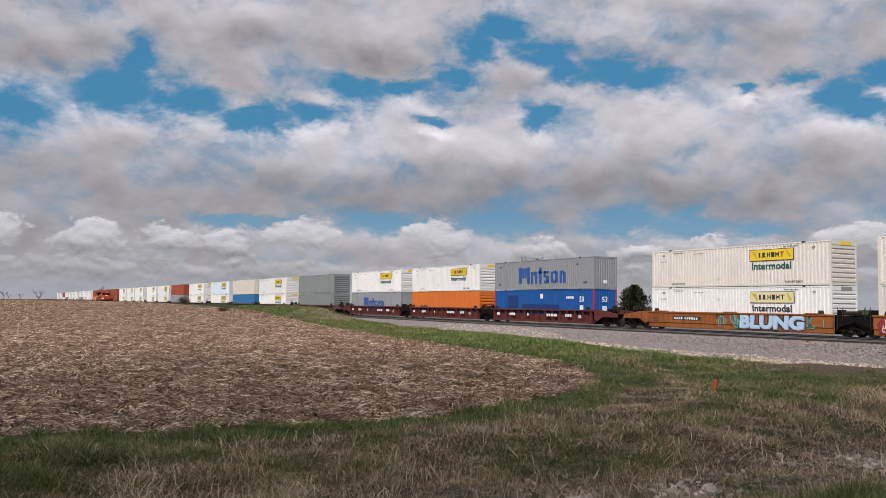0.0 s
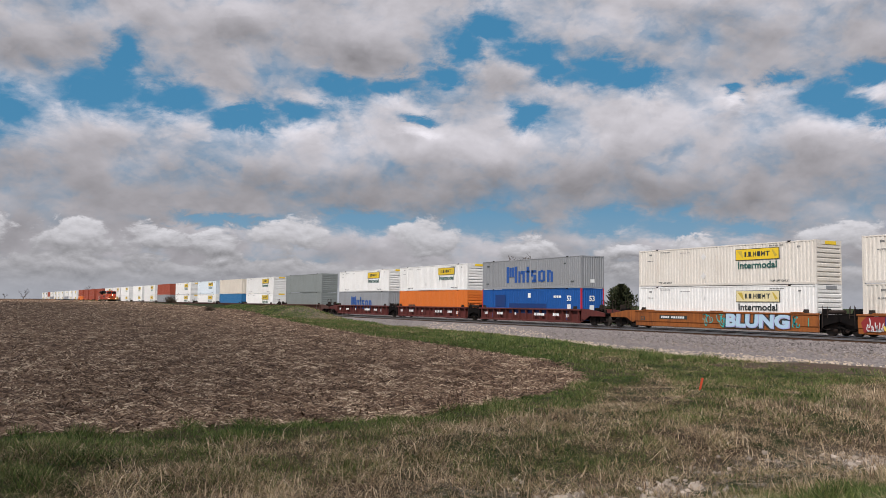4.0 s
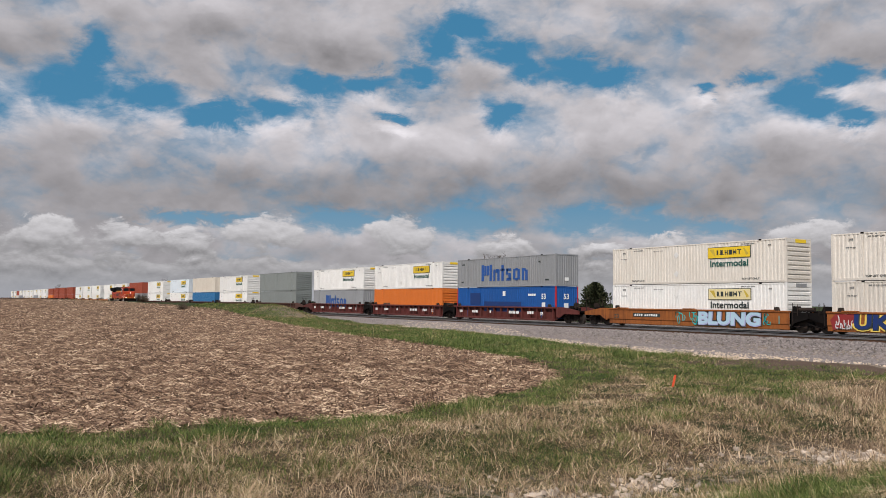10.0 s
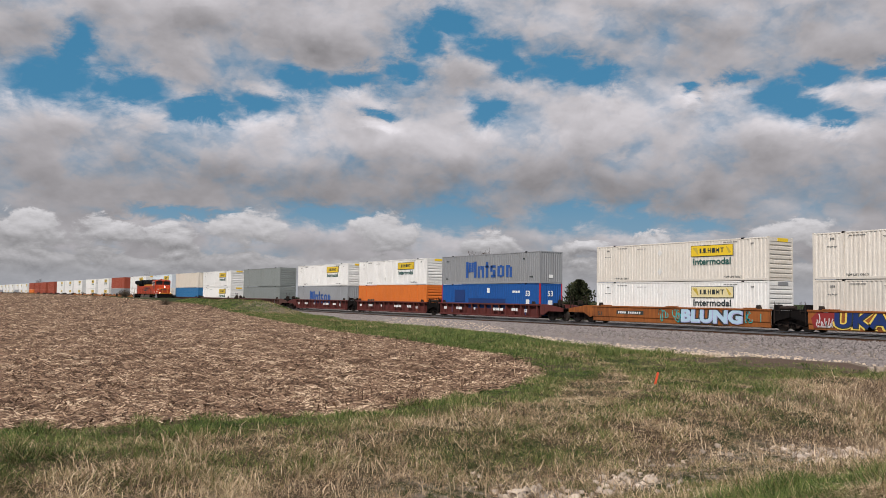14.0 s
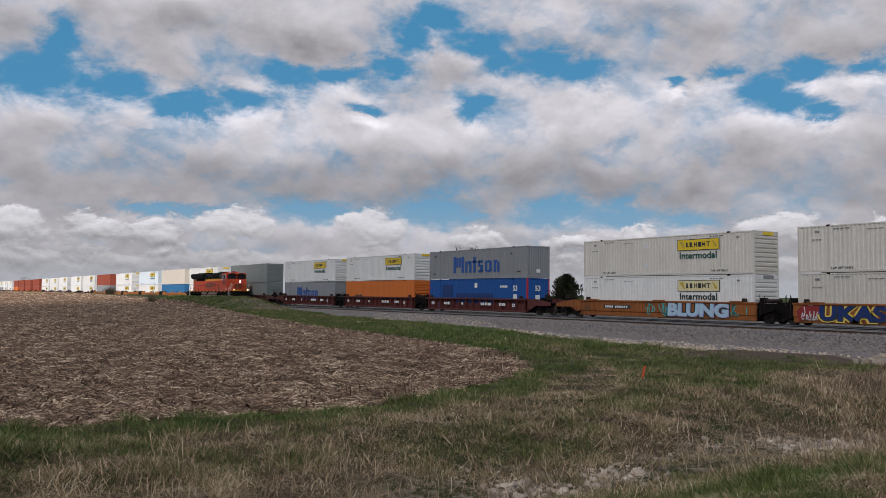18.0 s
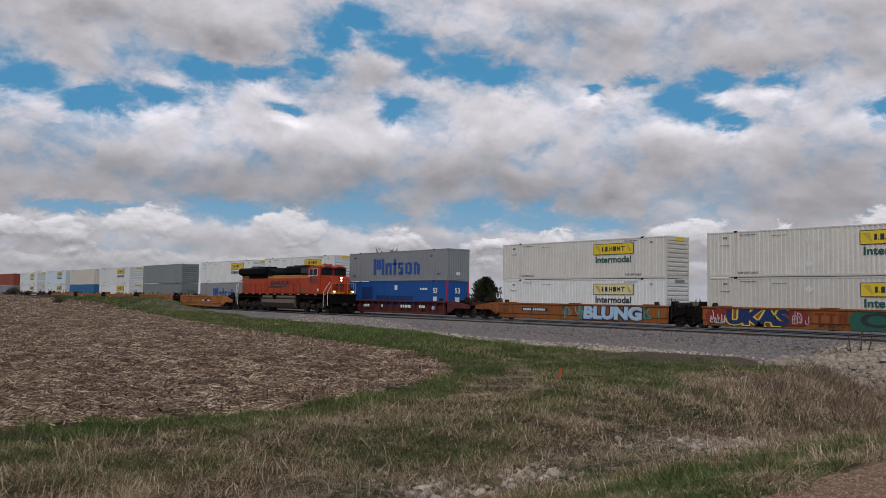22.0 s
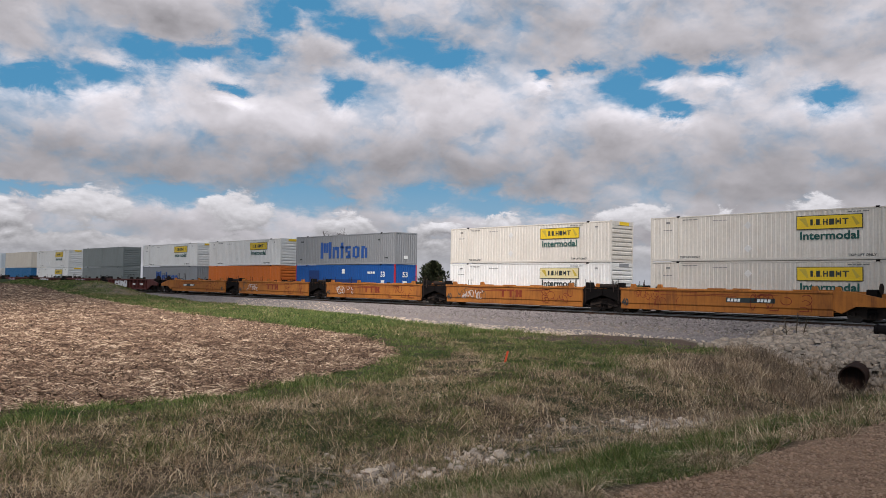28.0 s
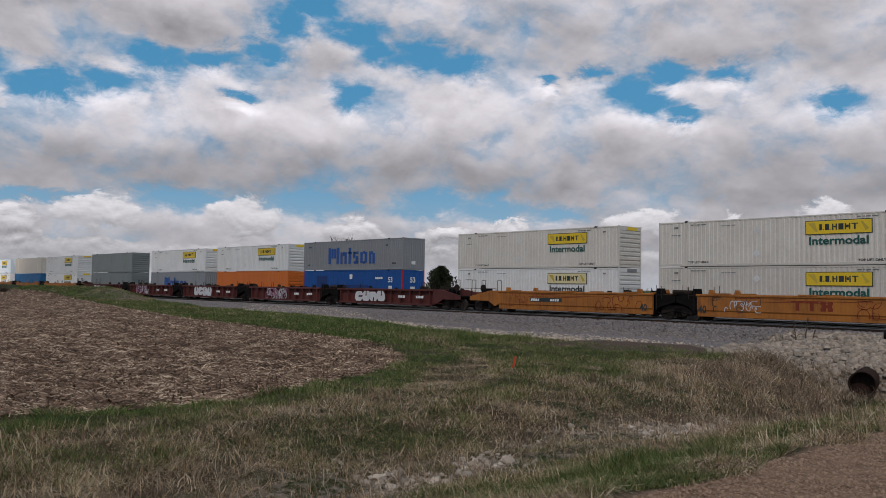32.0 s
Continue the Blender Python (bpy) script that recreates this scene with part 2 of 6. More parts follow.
def blades(name, *cols, rough=0.7):
    """Leaves and stalks: each blade takes its own tone between the given colours; light comes through a little."""
    m, t, b = surface(name)
    isl = t.n("ShaderNodeNewGeometry").outputs["Random Per Island"]
    p = t.n("ShaderNodeTexCoord").outputs["Object"]
    patch = t.noise(p, 0.9, 3.0, 0.6)
    f = t.m("ADD", t.m("MULTIPLY", isl, 0.7), t.m("MULTIPLY", t.m("SUBTRACT", patch, 0.35), 1.0), clamp=True)
    t.put(b.inputs["Base Color"], t.ramp(f, *[(i / (len(cols) - 1), c) for i, c in enumerate(cols)]))
    b.inputs["Roughness"].default_value = rough
    b.inputs["Specular IOR Level"].default_value = 0.2
    return m


def glow(name, col, strength):
    m, t, b = surface(name)
    b.inputs["Base Color"].default_value = (*col, 1)
    b.inputs["Emission Color"].default_value = (*col, 1)
    b.inputs["Emission Strength"].default_value = strength
    return m


GRIME = (0.10, 0.075, 0.055)
RUST = (0.13, 0.05, 0.022)
M = dict(
    cream=paint("cream_container_paint", (0.68, 0.635, 0.565), 0.5, amount=0.22, dirt=(0.36, 0.28, 0.20), scale=0.5),
    white=paint("white_container_paint", (0.76, 0.75, 0.72), 0.45, amount=0.18, dirt=(0.4, 0.33, 0.25), scale=0.5),
    cool=paint("pale_blue_white_paint", (0.62, 0.68, 0.72), 0.5, amount=0.12, dirt=(0.35, 0.3, 0.25), scale=0.5),
    tan=paint("tan_container_paint", (0.70, 0.63, 0.53), 0.5, amount=0.15, dirt=(0.3, 0.2, 0.12), scale=0.5),
    grey=paint("grey_container_paint", (0.27, 0.28, 0.29), 0.5, amount=0.2, dirt=(0.16, 0.14, 0.12), scale=0.5),
    sage=paint("grey_green_container_paint", (0.215, 0.235, 0.225), 0.5, amount=0.2, dirt=(0.13, 0.12, 0.1), scale=0.5),
    blue=paint("blue_container_paint", (0.012, 0.085, 0.30), 0.45, amount=0.15, dirt=(0.03, 0.05, 0.12), scale=0.5),
    azure=paint("teal_blue_container_paint", (0.03, 0.15, 0.32), 0.45, amount=0.15, dirt=(0.05, 0.1, 0.16), scale=0.5),
    navy=paint("darker_blue_patch_paint", (0.012, 0.04, 0.15), 0.5, amount=0.1),
    red=paint("red_corner_paint", (0.5, 0.03, 0.05), 0.45, amount=0.1),
    orange=paint("orange_container_paint", (0.66, 0.17, 0.03), 0.5, amount=0.18, dirt=(0.35, 0.09, 0.03), scale=0.5),
    brick=paint("red_orange_container_paint", (0.31, 0.07, 0.04), 0.5, amount=0.2, dirt=(0.2, 0.06, 0.03), scale=0.5),
    yellow_sign=paint("yellow_sign_film", (0.76, 0.52, 0.03), 0.4, amount=0.08, dirt=(0.5, 0.35, 0.1)),
    pale_sign=paint("faded_yellow_sign_film", (0.74, 0.64, 0.36), 0.45, amount=0.1, dirt=(0.5, 0.4, 0.2)),
    faint_ink=paint("faded_dark_lettering_paint", (0.16, 0.16, 0.155), 0.55, amount=0.2, dirt=(0.4, 0.38, 0.35)),
    ink=paint("dark_lettering_paint", (0.035, 0.045, 0.045), 0.5, amount=0.1),
    green_ink=paint("dark_green_lettering_paint", (0.02, 0.10, 0.085), 0.5, amount=0.1),
    blue_ink=paint("blue_lettering_paint", (0.025, 0.10, 0.34), 0.5, amount=0.1),
    white_ink=paint("white_lettering_paint", (0.78, 0.78, 0.76), 0.5, amount=0.1),
    gold=paint("gold_shape_paint", (0.55, 0.40, 0.06), 0.5, amount=0.1),
    yellow_car=paint("weathered_yellow_car_paint", (0.43, 0.155, 0.03), 0.6, dirt=(0.12, 0.04, 0.02), amount=0.62, scale=0.7, streak=0.45),
    rusty_car=paint("rusted_yellow_brown_car_paint", (0.31, 0.10, 0.025), 0.65, dirt=(0.085, 0.03, 0.016), amount=0.7, scale=0.6, streak=0.45),
    maroon=paint("maroon_car_paint", (0.115, 0.03, 0.026), 0.65, dirt=(0.04, 0.02, 0.016), amount=0.5, scale=0.8),
    maroon_dull=paint("dull_brown_car_paint", (0.10, 0.045, 0.035), 0.65, dirt=(0.05, 0.032, 0.024), amount=0.45, scale=0.8),
    black_steel=paint("black_greasy_steel", (0.007, 0.006, 0.006), 0.8, dirt=(0.022, 0.016, 0.013), amount=0.3, scale=2.0, streak=0.2),
    iron=paint("brown_dusty_iron", (0.03, 0.022, 0.019), 0.8, dirt=(0.075, 0.055, 0.042), amount=0.4, scale=2.5, streak=0.2),
    wheel=paint("worn_wheel_steel", (0.09, 0.075, 0.065), 0.5, 0.6, dirt=(0.05, 0.035, 0.025), amount=0.4, scale=3.0, streak=0.0),
    rail=paint("rail_steel", (0.11, 0.075, 0.055), 0.5, 0.5, dirt=RUST, amount=0.5, scale=2.0, streak=0.0),
    rail_head=paint("bright_rail_head", (0.45, 0.43, 0.42), 0.3, 0.9, amount=0.15),
    loco=paint("orange_locomotive_paint", (0.46, 0.052, 0.015), 0.45, dirt=(0.20, 0.035, 0.015), amount=0.4, scale=0.9),
    loco_roof=paint("black_locomotive_paint", (0.005, 0.0055, 0.006), 0.75, dirt=(0.018, 0.016, 0.015), amount=0.25, scale=0.8, streak=0.3),
    stripe=paint("yellow_stripe_paint", (0.62, 0.27, 0.02), 0.45, dirt=(0.35, 0.17, 0.04), amount=0.25),
    tank=paint("dusty_tank_steel", (0.17, 0.13, 0.11), 0.55, dirt=(0.24, 0.18, 0.13), amount=0.45, scale=1.0),
    silver=paint("white_grab_iron_paint", (0.72, 0.72, 0.7), 0.45, amount=0.15),
    glass=paint("dark_window_glass", (0.02, 0.025, 0.03), 0.08, amount=0.05),
    lamp=glow("lit_headlamp", (1.0, 0.95, 0.86), 5.0),
    lilac=paint("lilac_graffiti_paint", (0.38, 0.38, 0.58), 0.55, amount=0.15, dirt=(0.25, 0.3, 0.5)),
    skyblue=paint("light_blue_graffiti_paint", (0.40, 0.56, 0.66), 0.55, amount=0.2, dirt=(0.3, 0.4, 0.6)),
    teal=paint("teal_graffiti_paint", (0.03, 0.42, 0.42), 0.55, amount=0.1),
    spray_green=paint("dark_green_graffiti_paint", (0.03, 0.12, 0.085), 0.55, amount=0.15, dirt=(0.05, 0.16, 0.12)),
    spray_navy=paint("navy_graffiti_paint", (0.015, 0.035, 0.14), 0.55, amount=0.1),
    spray_yellow=paint("yellow_graffiti_paint", (0.72, 0.52, 0.10), 0.55, amount=0.12, dirt=(0.6, 0.5, 0.25)),
    spray_red=paint("dark_red_graffiti_paint", (0.26, 0.03, 0.03), 0.55, amount=0.15),
    spray_white=paint("white_graffiti_paint", (0.62, 0.62, 0.62), 0.55, amount=0.3, dirt=(0.3, 0.2, 0.2)),
    spray_pink=paint("dull_pink_graffiti_paint", (0.4, 0.14, 0.24), 0.55, amount=0.3),
    red_brown_ink=paint("red_brown_lettering_paint", (0.19, 0.03, 0.015), 0.6, amount=0.12, dirt=(0.35, 0.14, 0.04)),
    tie=plain("creosoted_sleeper_wood", (0.075, 0.055, 0.045), 0.85, 0.5, 6.0),
    ballast=plain("grey_ballast_stone", (0.21, 0.182, 0.172), 0.9, 1.0, 9.0),
    pale_stone=plain("pale_limestone", (0.46, 0.375, 0.30), 0.9, 1.0, 8.0),
    buff_stone=plain("buff_broken_stone", (0.44, 0.35, 0.27), 0.9, 1.0, 6.0),
    road_stone=plain("brown_road_gravel", (0.30, 0.195, 0.132), 0.9, 0.9, 8.0),
    bark=plain("grey_bark", (0.10, 0.085, 0.075), 0.9, 0.5, 4.0),
    cedar=blades("cedar_needles", (0.018, 0.026, 0.014), (0.045, 0.055, 0.026), (0.085, 0.08, 0.04)),
    brush=blades("dry_brush_twigs", (0.06, 0.045, 0.035), (0.12, 0.09, 0.06)),
    green=blades("green_grass_blades", (0.018, 0.038, 0.009), (0.058, 0.098, 0.022), (0.14, 0.18, 0.045), (0.36, 0.32, 0.15)),
    dry=blades("dry_grass_blades", (0.06, 0.036, 0.022), (0.25, 0.165, 0.10), (0.55, 0.40, 0.255), (0.80, 0.65, 0.46)),
    mixed=blades("half_green_grass_blades", (0.026, 0.038, 0.011), (0.10, 0.098, 0.032), (0.26, 0.205, 0.095), (0.60, 0.46, 0.28)),
    stalk=blades("corn_stalk_litter", (0.045, 0.025, 0.016), (0.13, 0.076, 0.048), (0.29, 0.185, 0.12), (0.78, 0.60, 0.42)),
    brush_red=blades("red_brown_dead_stems", (0.06, 0.04, 0.028), (0.19, 0.132, 0.088), (0.38, 0.285, 0.19)),
    stake=paint("orange_stake_paint", (0.72, 0.10, 0.04), 0.6, amount=0.15),
    pipe=paint("rusted_corrugated_steel", (0.03, 0.02, 0.017), 0.8, 0.1, dirt=(0.08, 0.035, 0.02), amount=0.5, scale=3.0),
)


# ---- shapes ----
class Shape:
    """Collects vertices and faces of one mesh."""

    def __init__(self):
        self.v, self.f = [], []

    def add(self, verts, faces):
        n = len(self.v)
        self.v += [tuple(p) for p in verts]
        self.f += [tuple(i + n for i in f) for f in faces]
        return self

    def box(self, x0, x1, y0, y1, z0, z1, c=0.0):
        """A box; c cuts its long edges along x."""
        if c <= 0:
            return self.add([(x, y, z) for x in (x0, x1) for y in (y0, y1) for z in (z0, z1)],
                            [(0, 1, 3, 2), (4, 6, 7, 5), (0, 4, 5, 1), (2, 3, 7, 6), (0, 2, 6, 4), (1, 5, 7, 3)])
        ring = [(y0 + c, z0), (y1 - c, z0), (y1, z0 + c), (y1, z1 - c), (y1 - c, z1), (y0 + c, z1), (y0, z1 - c), (y0, z0 + c)]
        return self.run(ring, x0, x1)

    def run(self, ring, x0, x1):
        """A prism: a closed outline in y and z, drawn out along x."""
        k = len(ring)
        self.add([(x, y, z) for x in (x0, x1) for y, z in ring],
                 [(i, (i + 1) % k, k + (i + 1) % k, k + i) for i in range(k)] + [tuple(range(k))[::-1], tuple(range(k, 2 * k))])
        return self

    def side(self, ring, y0, y1):
        """A prism: a closed outline in x and z, drawn out along y."""
        k = len(ring)
        return self.add([(x, y, z) for y in (y0, y1) for x, z in ring],
                        [(i, (i + 1) % k, k + (i + 1) % k, k + i) for i in range(k)] + [tuple(range(k))[::-1], tuple(range(k, 2 * k))])

    def rod(self, a, b, r, k=8, r2=None):
        a, b = Vector(a), Vector(b)
        q = (b - a).to_track_quat("Z", "Y")
        r2 = r if r2 is None else r2
        ring = [(math.cos(2 * math.pi * i / k), math.sin(2 * math.pi * i / k)) for i in range(k)]
        pts = [a + q @ Vector((c * r, s * r, 0)) for c, s in ring] + [b + q @ Vector((c * r2, s * r2, 0)) for c, s in ring]
        return self.add(pts, [(i, (i + 1) % k, k + (i + 1) % k, k + i) for i in range(k)] + [tuple(range(k))[::-1], tuple(range(k, 2 * k))])

    def tube(self, points, r, k=6):
        for a, b in zip(points, points[1:]):
            self.rod(a, b, r, k)
        return self

    def mesh(self, name):
        me = bpy.data.meshes.new(name)
        me.from_pydata(self.v, [], self.f)
        me.update()
        return me


def arrays_mesh(name, verts, quads):
    """A mesh from arrays: verts (n, 3), quads (m, 4)."""
    me = bpy.data.meshes.new(name)
    me.vertices.add(len(verts))
    me.vertices.foreach_set("co", np.asarray(verts, np.float32).ravel())
    me.loops.add(quads.size)
    me.loops.foreach_set("vertex_index", np.asarray(quads, np.int32).ravel())
    me.polygons.add(len(quads))
    me.polygons.foreach_set("loop_start", np.arange(len(quads), dtype=np.int32) * 4)
    me.update(calc_edges=True)
    return me


def part(name, shape, material, parent, label="", at=None):
    me = shape.mesh(name) if isinstance(shape, Shape) else shape
    if not me.materials:
        me.materials.append(material)
    ob = new(name, me)
    ob.parent = parent
    if at is not None:
        ob.matrix_basis = at
    if label:
        tagged(ob, label)
    return ob


def thing(name, label, category, group="", kind="", at=None):
    ob = tagged(new(name), label, category, group, kind)
    if at is not None:
        ob.matrix_basis = at
    return ob


_words = {}


def word_mesh(text, height, width, italic=0.0, fat=0.028):
    """Built-in font, scaled to a height and width, standing in x and z, facing -y."""
    key = (text, height, width, italic, fat)
    if key not in _words:
        cu = bpy.data.curves.new("lettering", "FONT")
        cu.body, cu.extrude, cu.shear, cu.resolution_u, cu.offset = text, 0.0, italic, 3, fat
        ob = new("lettering", cu)
        bpy.context.view_layer.update()
        me = bpy.data.meshes.new_from_object(ob.evaluated_get(bpy.context.evaluated_depsgraph_get()))
        bpy.data.objects.remove(ob)
        co = np.empty(len(me.vertices) * 3)
        me.vertices.foreach_get("co", co)
        co = co.reshape(-1, 3)
        lo, hi = co.min(0), co.max(0)
        out = np.zeros_like(co)
        out[:, 0] = (co[:, 0] - lo[0]) / (hi[0] - lo[0]) * width
        out[:, 2] = (co[:, 1] - lo[1]) / (hi[1] - lo[1]) * height
        me.vertices.foreach_set("co", out.ravel())
        me.update()
        _words[key] = me
    me = _words[key].copy()
    me.materials.clear()
    return me


def letters(text, x, y, z, height, width, material, parent, name="lettering", label="", italic=0.0):
    return part(name, word_mesh(text, height, width, italic), M[material], parent, label, at=pose(x, y, z))


def bars(x0, x1, z0, z1, pattern, y, slant=0.0, t=0.006):
    """Plain bars in place of writing: pattern holds (start, width, low, high) as shares of the box."""
    s = Shape()
    w, h = x1 - x0, z1 - z0
    for a, b, lo, hi in pattern:
        xa, xb, za, zb = x0 + a * w, x0 + (a + b) * w, z0 + lo * h, z0 + hi * h
        k0, k1 = slant * (za - z0), slant * (zb - z0)
        s.side([(xa + k0, za), (xb + k0, za), (xb + k1, zb), (xa + k1, zb)], y - t, y)
    return s


# ---- ground ----
def smooth(v, lo, hi):
    k = np.clip((v - lo) / (hi - lo), 0, 1)
    return k * k * (3 - 2 * k)


def field_reach(x, y):
    """Positive inside the ploughed field, in metres from its edge."""
    near = -15.4 - x - 0.042 * np.maximum(0, y - 6) ** 2
    far = 23 - 6.3 * np.exp(np.minimum((x + 20.2) / 9, 1.5)) + 10 * smooth(-x, 40, 115) - y
    return np.minimum(near, far)


def stone_edge(x):
    """Where the spilled ballast meets the grass."""
    return 38.4 - 9.0 * smooth(x, -62.0, -28.0)


def ditch_x(y):
    return -8.8 - 2.3 * smooth(y, 22, 30)


def height(x, y):
    x, y = np.asarray(x, float), np.asarray(y, float)
    # gently rolling land, rising along the line to the left
    rise = np.interp(-x, [0, 15, 40, 70, 100, 125, 150, 180, 220, 300, 400], [0, 0.0, 0.10, 0.30, 0.56, 1.00, 1.46, 1.74, 1.90, 2.06, 2.11])
    z = -0.58 + rise + 0 * y
    z = z + 0.05 * np.sin(x * 0.31 + y * 0.17) * np.sin(y * 0.23 - x * 0.11)
    # ditch beside the road, deeper towards the culvert
    depth = 0.30 + 1.3 * smooth(y, 12, 28)
    dx = x - ditch_x(y)
    lee = (1 - smooth(y, 31, 37))
    z = z - depth * np.exp(-(dx / np.where(dx < 0, 2.3, 1.5)) ** 2) * lee
    # road bank
    road = smooth(x, -7.0, -3.7)
    z = z * (1 - road) + (0.09 + 0.0 * y) * road
    # low ground in front of the embankment
    z = z - 0.38 * smooth(y, 31, 37.5) * smooth(x, -100, -70) * (1 - road)
    # bank of spoil that hides the line further left
    bank = smooth(-x, 86, 97) * np.exp(-((y - 35.6) / 2.6) ** 2)
    top = 1.20 + 0.06 * np.sin(x * 0.4) + 0.05 * np.sin(x * 0.13 + 1)
    z = np.where(bank > 0, z + bank * np.maximum(0, top - z), z)
    # railway embankment
    foot = -0.95
    up = smooth(y, 38.4, 41.8) * (1 - smooth(y, 60.4, 63.8))
    ramp = np.clip((y - 38.4) / 3.2, 0, 1) * np.clip((63.6 - y) / 3.2, 0, 1)
    z = z * (1 - np.clip(up * 1.6, 0, 1)) + (foot + (0.74 * np.minimum(1, ramp * 1.02))) * np.clip(up * 1.6, 0, 1)
    # riprap fill round the culvert's head
    fill = smooth(x, -20, -15.5) * smooth(y, 29.2, 31.0) * (1 - smooth(y, 40, 42)) * (1 - road)
    z = z * (1 - fill) + np.minimum(-0.3, -1.0 + 0.075 * (y - 30)) * fill
    return z


def grown(a, b, fine, coarse, growth=1.16, lo=-4500, hi=4500):
    """Grid lines: fine between a and b, wider and wider outside."""
    mid = list(np.arange(a, b, fine))
    out, step, v = [], fine, b
    while v < hi:
        out.append(v)
        step = min(step * growth, coarse)
        v += step
    left, step, v = [], fine, a
    while v > lo:
        step = min(step * growth, coarse)
        v -= step
        left.append(v)
    return np.array(left[::-1] + mid + out)


def rough(x, y, seed, cell):
    """Cheap smooth random field, from -1 to 1."""
    rs = np.random.RandomState(seed)
    g = rs.rand(64, 64) * 2 - 1
    fx, fy = x / cell, y / cell
    ix, iy = np.floor(fx).astype(int), np.floor(fy).astype(int)
    ux, uy = fx - ix, fy - iy
    ux, uy = ux * ux * (3 - 2 * ux), uy * uy * (3 - 2 * uy)
    at = lambda i, j: g[i % 64, j % 64]
    return (at(ix, iy) * (1 - ux) * (1 - uy) + at(ix + 1, iy) * ux * (1 - uy) + at(ix, iy + 1) * (1 - ux) * uy + at(ix + 1, iy + 1) * ux * uy)


def surface_z(x, y):
    """The ground as built: the land's form with clods, tussocks and ruts."""
    z = height(x, y)
    f = smooth(field_reach(x, y), -0.3, 0.6)
    near = np.exp(-(np.hypot(x + 10, y - 8) / 45) ** 2)
    stone = smooth(y, 38.4, 39.2) * (1 - smooth(y, 62.5, 63.5))
    road = smooth(x, -4.6, -3.6)
    grass = (1 - f) * (1 - stone) * (1 - road)
    z = z + near * f * (0.035 * rough(x, y, 3, 0.9) + 0.035 * rough(x, y, 4, 0.35) + 0.04 * np.sin(y * 8.2 + 0.6 * rough(x, y, 8, 3)))
    z = z + near * grass * (0.07 * rough(x, y, 5, 1.4) + 0.04 * rough(x, y, 6, 0.5))
    z = z + near * road * (0.012 * rough(x, y, 7, 0.8))
    return z


def ground_material():
    m, t, b = surface("soil_grass_gravel")
    p = t.n("ShaderNodeNewGeometry").outputs["Position"]
    x, y, z = t.xyz(p)
    wob = t.m("SUBTRACT", t.noise(p, 0.8, 5.0, 0.6), 0.5)
    wob2 = t.m("SUBTRACT", t.noise(p, 3.5, 4.0, 0.6), 0.5)
    jag = t.m("ADD", t.m("MULTIPLY", wob, 1.0), t.m("MULTIPLY", wob2, 0.6))
    fine = t.noise(p, 22.0, 5.0, 0.65)
    clod = t.noise(p, 5.0, 6.0, 0.65)
    mid = t.noise(p, 0.35, 4.0, 0.6)
    # field of corn stubble: brown soil under chopped litter
    yy = t.m("MAXIMUM", t.m("SUBTRACT", y, 6.0), 0.0)
    near = t.m("SUBTRACT", t.m("SUBTRACT", -15.4, x), t.m("MULTIPLY", t.m("MULTIPLY", yy, yy), 0.042))
    ex = t.m("POWER", 2.71828, t.m("MINIMUM", t.m("MULTIPLY", t.m("ADD", x, 20.2), 1 / 9.0), 1.5))
    far = t.m("ADD", t.m("SUBTRACT", t.m("SUBTRACT", 23.0, t.m("MULTIPLY", ex, 6.3)), y), t.step(x, -40.0, -115.0, 0.0, 10.0))
    field = t.step(t.m("ADD", t.m("MINIMUM", near, far), t.m("MULTIPLY", jag, 0.8)), -0.15, 0.25)
    litter = t.noise(t.scale(p, (14.0, 44.0, 9.0)), 1.0, 5.0, 0.7, 1.2)
    litter2 = t.noise(t.scale(p, (44.0, 15.0, 9.0)), 1.0, 5.0, 0.7, 1.2)
    chop = t.m("MAXIMUM", litter, litter2)
    soil = t.ramp(chop, (0.42, (0.02, 0.012, 0.008)), (0.54, (0.10, 0.058, 0.038)), (0.62, (0.25, 0.158, 0.103)), (0.74, (0.56, 0.41, 0.29)))
    soil = t.mix(t.step(mid, 0.35, 0.7, 0.0, 0.4), soil, t.mix(0.5, soil, (0.22, 0.14, 0.09)))
    # turf: green strips and dry patches, darkened to stand for shadow between blades
    dryness = t.step(t.m("ADD", t.m("ADD", t.noise(p, 0.45, 5.0, 0.65), t.m("MULTIPLY", wob2, 0.35)), t.step(y, 25.0, 38.0, 0.10, -0.08)), 0.46, 0.66)
    turf = t.mix(dryness, t.ramp(fine, (0.3, (0.010, 0.016, 0.005)), (0.55, (0.03, 0.044, 0.013)), (0.75, (0.10, 0.115, 0.04))),
                 t.ramp(fine, (0.3, (0.022, 0.015, 0.009)), (0.55, (0.085, 0.058, 0.036)), (0.8, (0.30, 0.22, 0.14))))
    # stone: grey crushed ballast, paler at its foot; bare soil just below
    cell = t.n("ShaderNodeTexVoronoi")
    t.put(cell.inputs["Vector"], p)
    cell.inputs["Scale"].default_value = 13.0
    cc = t.xyz(cell.outputs["Color"])[0]
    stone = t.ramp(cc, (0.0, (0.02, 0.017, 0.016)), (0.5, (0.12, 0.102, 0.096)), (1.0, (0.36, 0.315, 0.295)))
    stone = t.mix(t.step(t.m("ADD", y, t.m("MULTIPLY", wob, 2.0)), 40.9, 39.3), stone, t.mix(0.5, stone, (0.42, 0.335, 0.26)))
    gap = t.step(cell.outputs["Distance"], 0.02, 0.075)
    ballast = t.m("MULTIPLY", t.step(t.m("ADD", t.m("ADD", y, t.step(x, -62.0, -28.0, 0.0, 9.0)), t.m("MULTIPLY", jag, 1.6)), 38.2, 38.9), t.step(y, 63.4, 62.6))
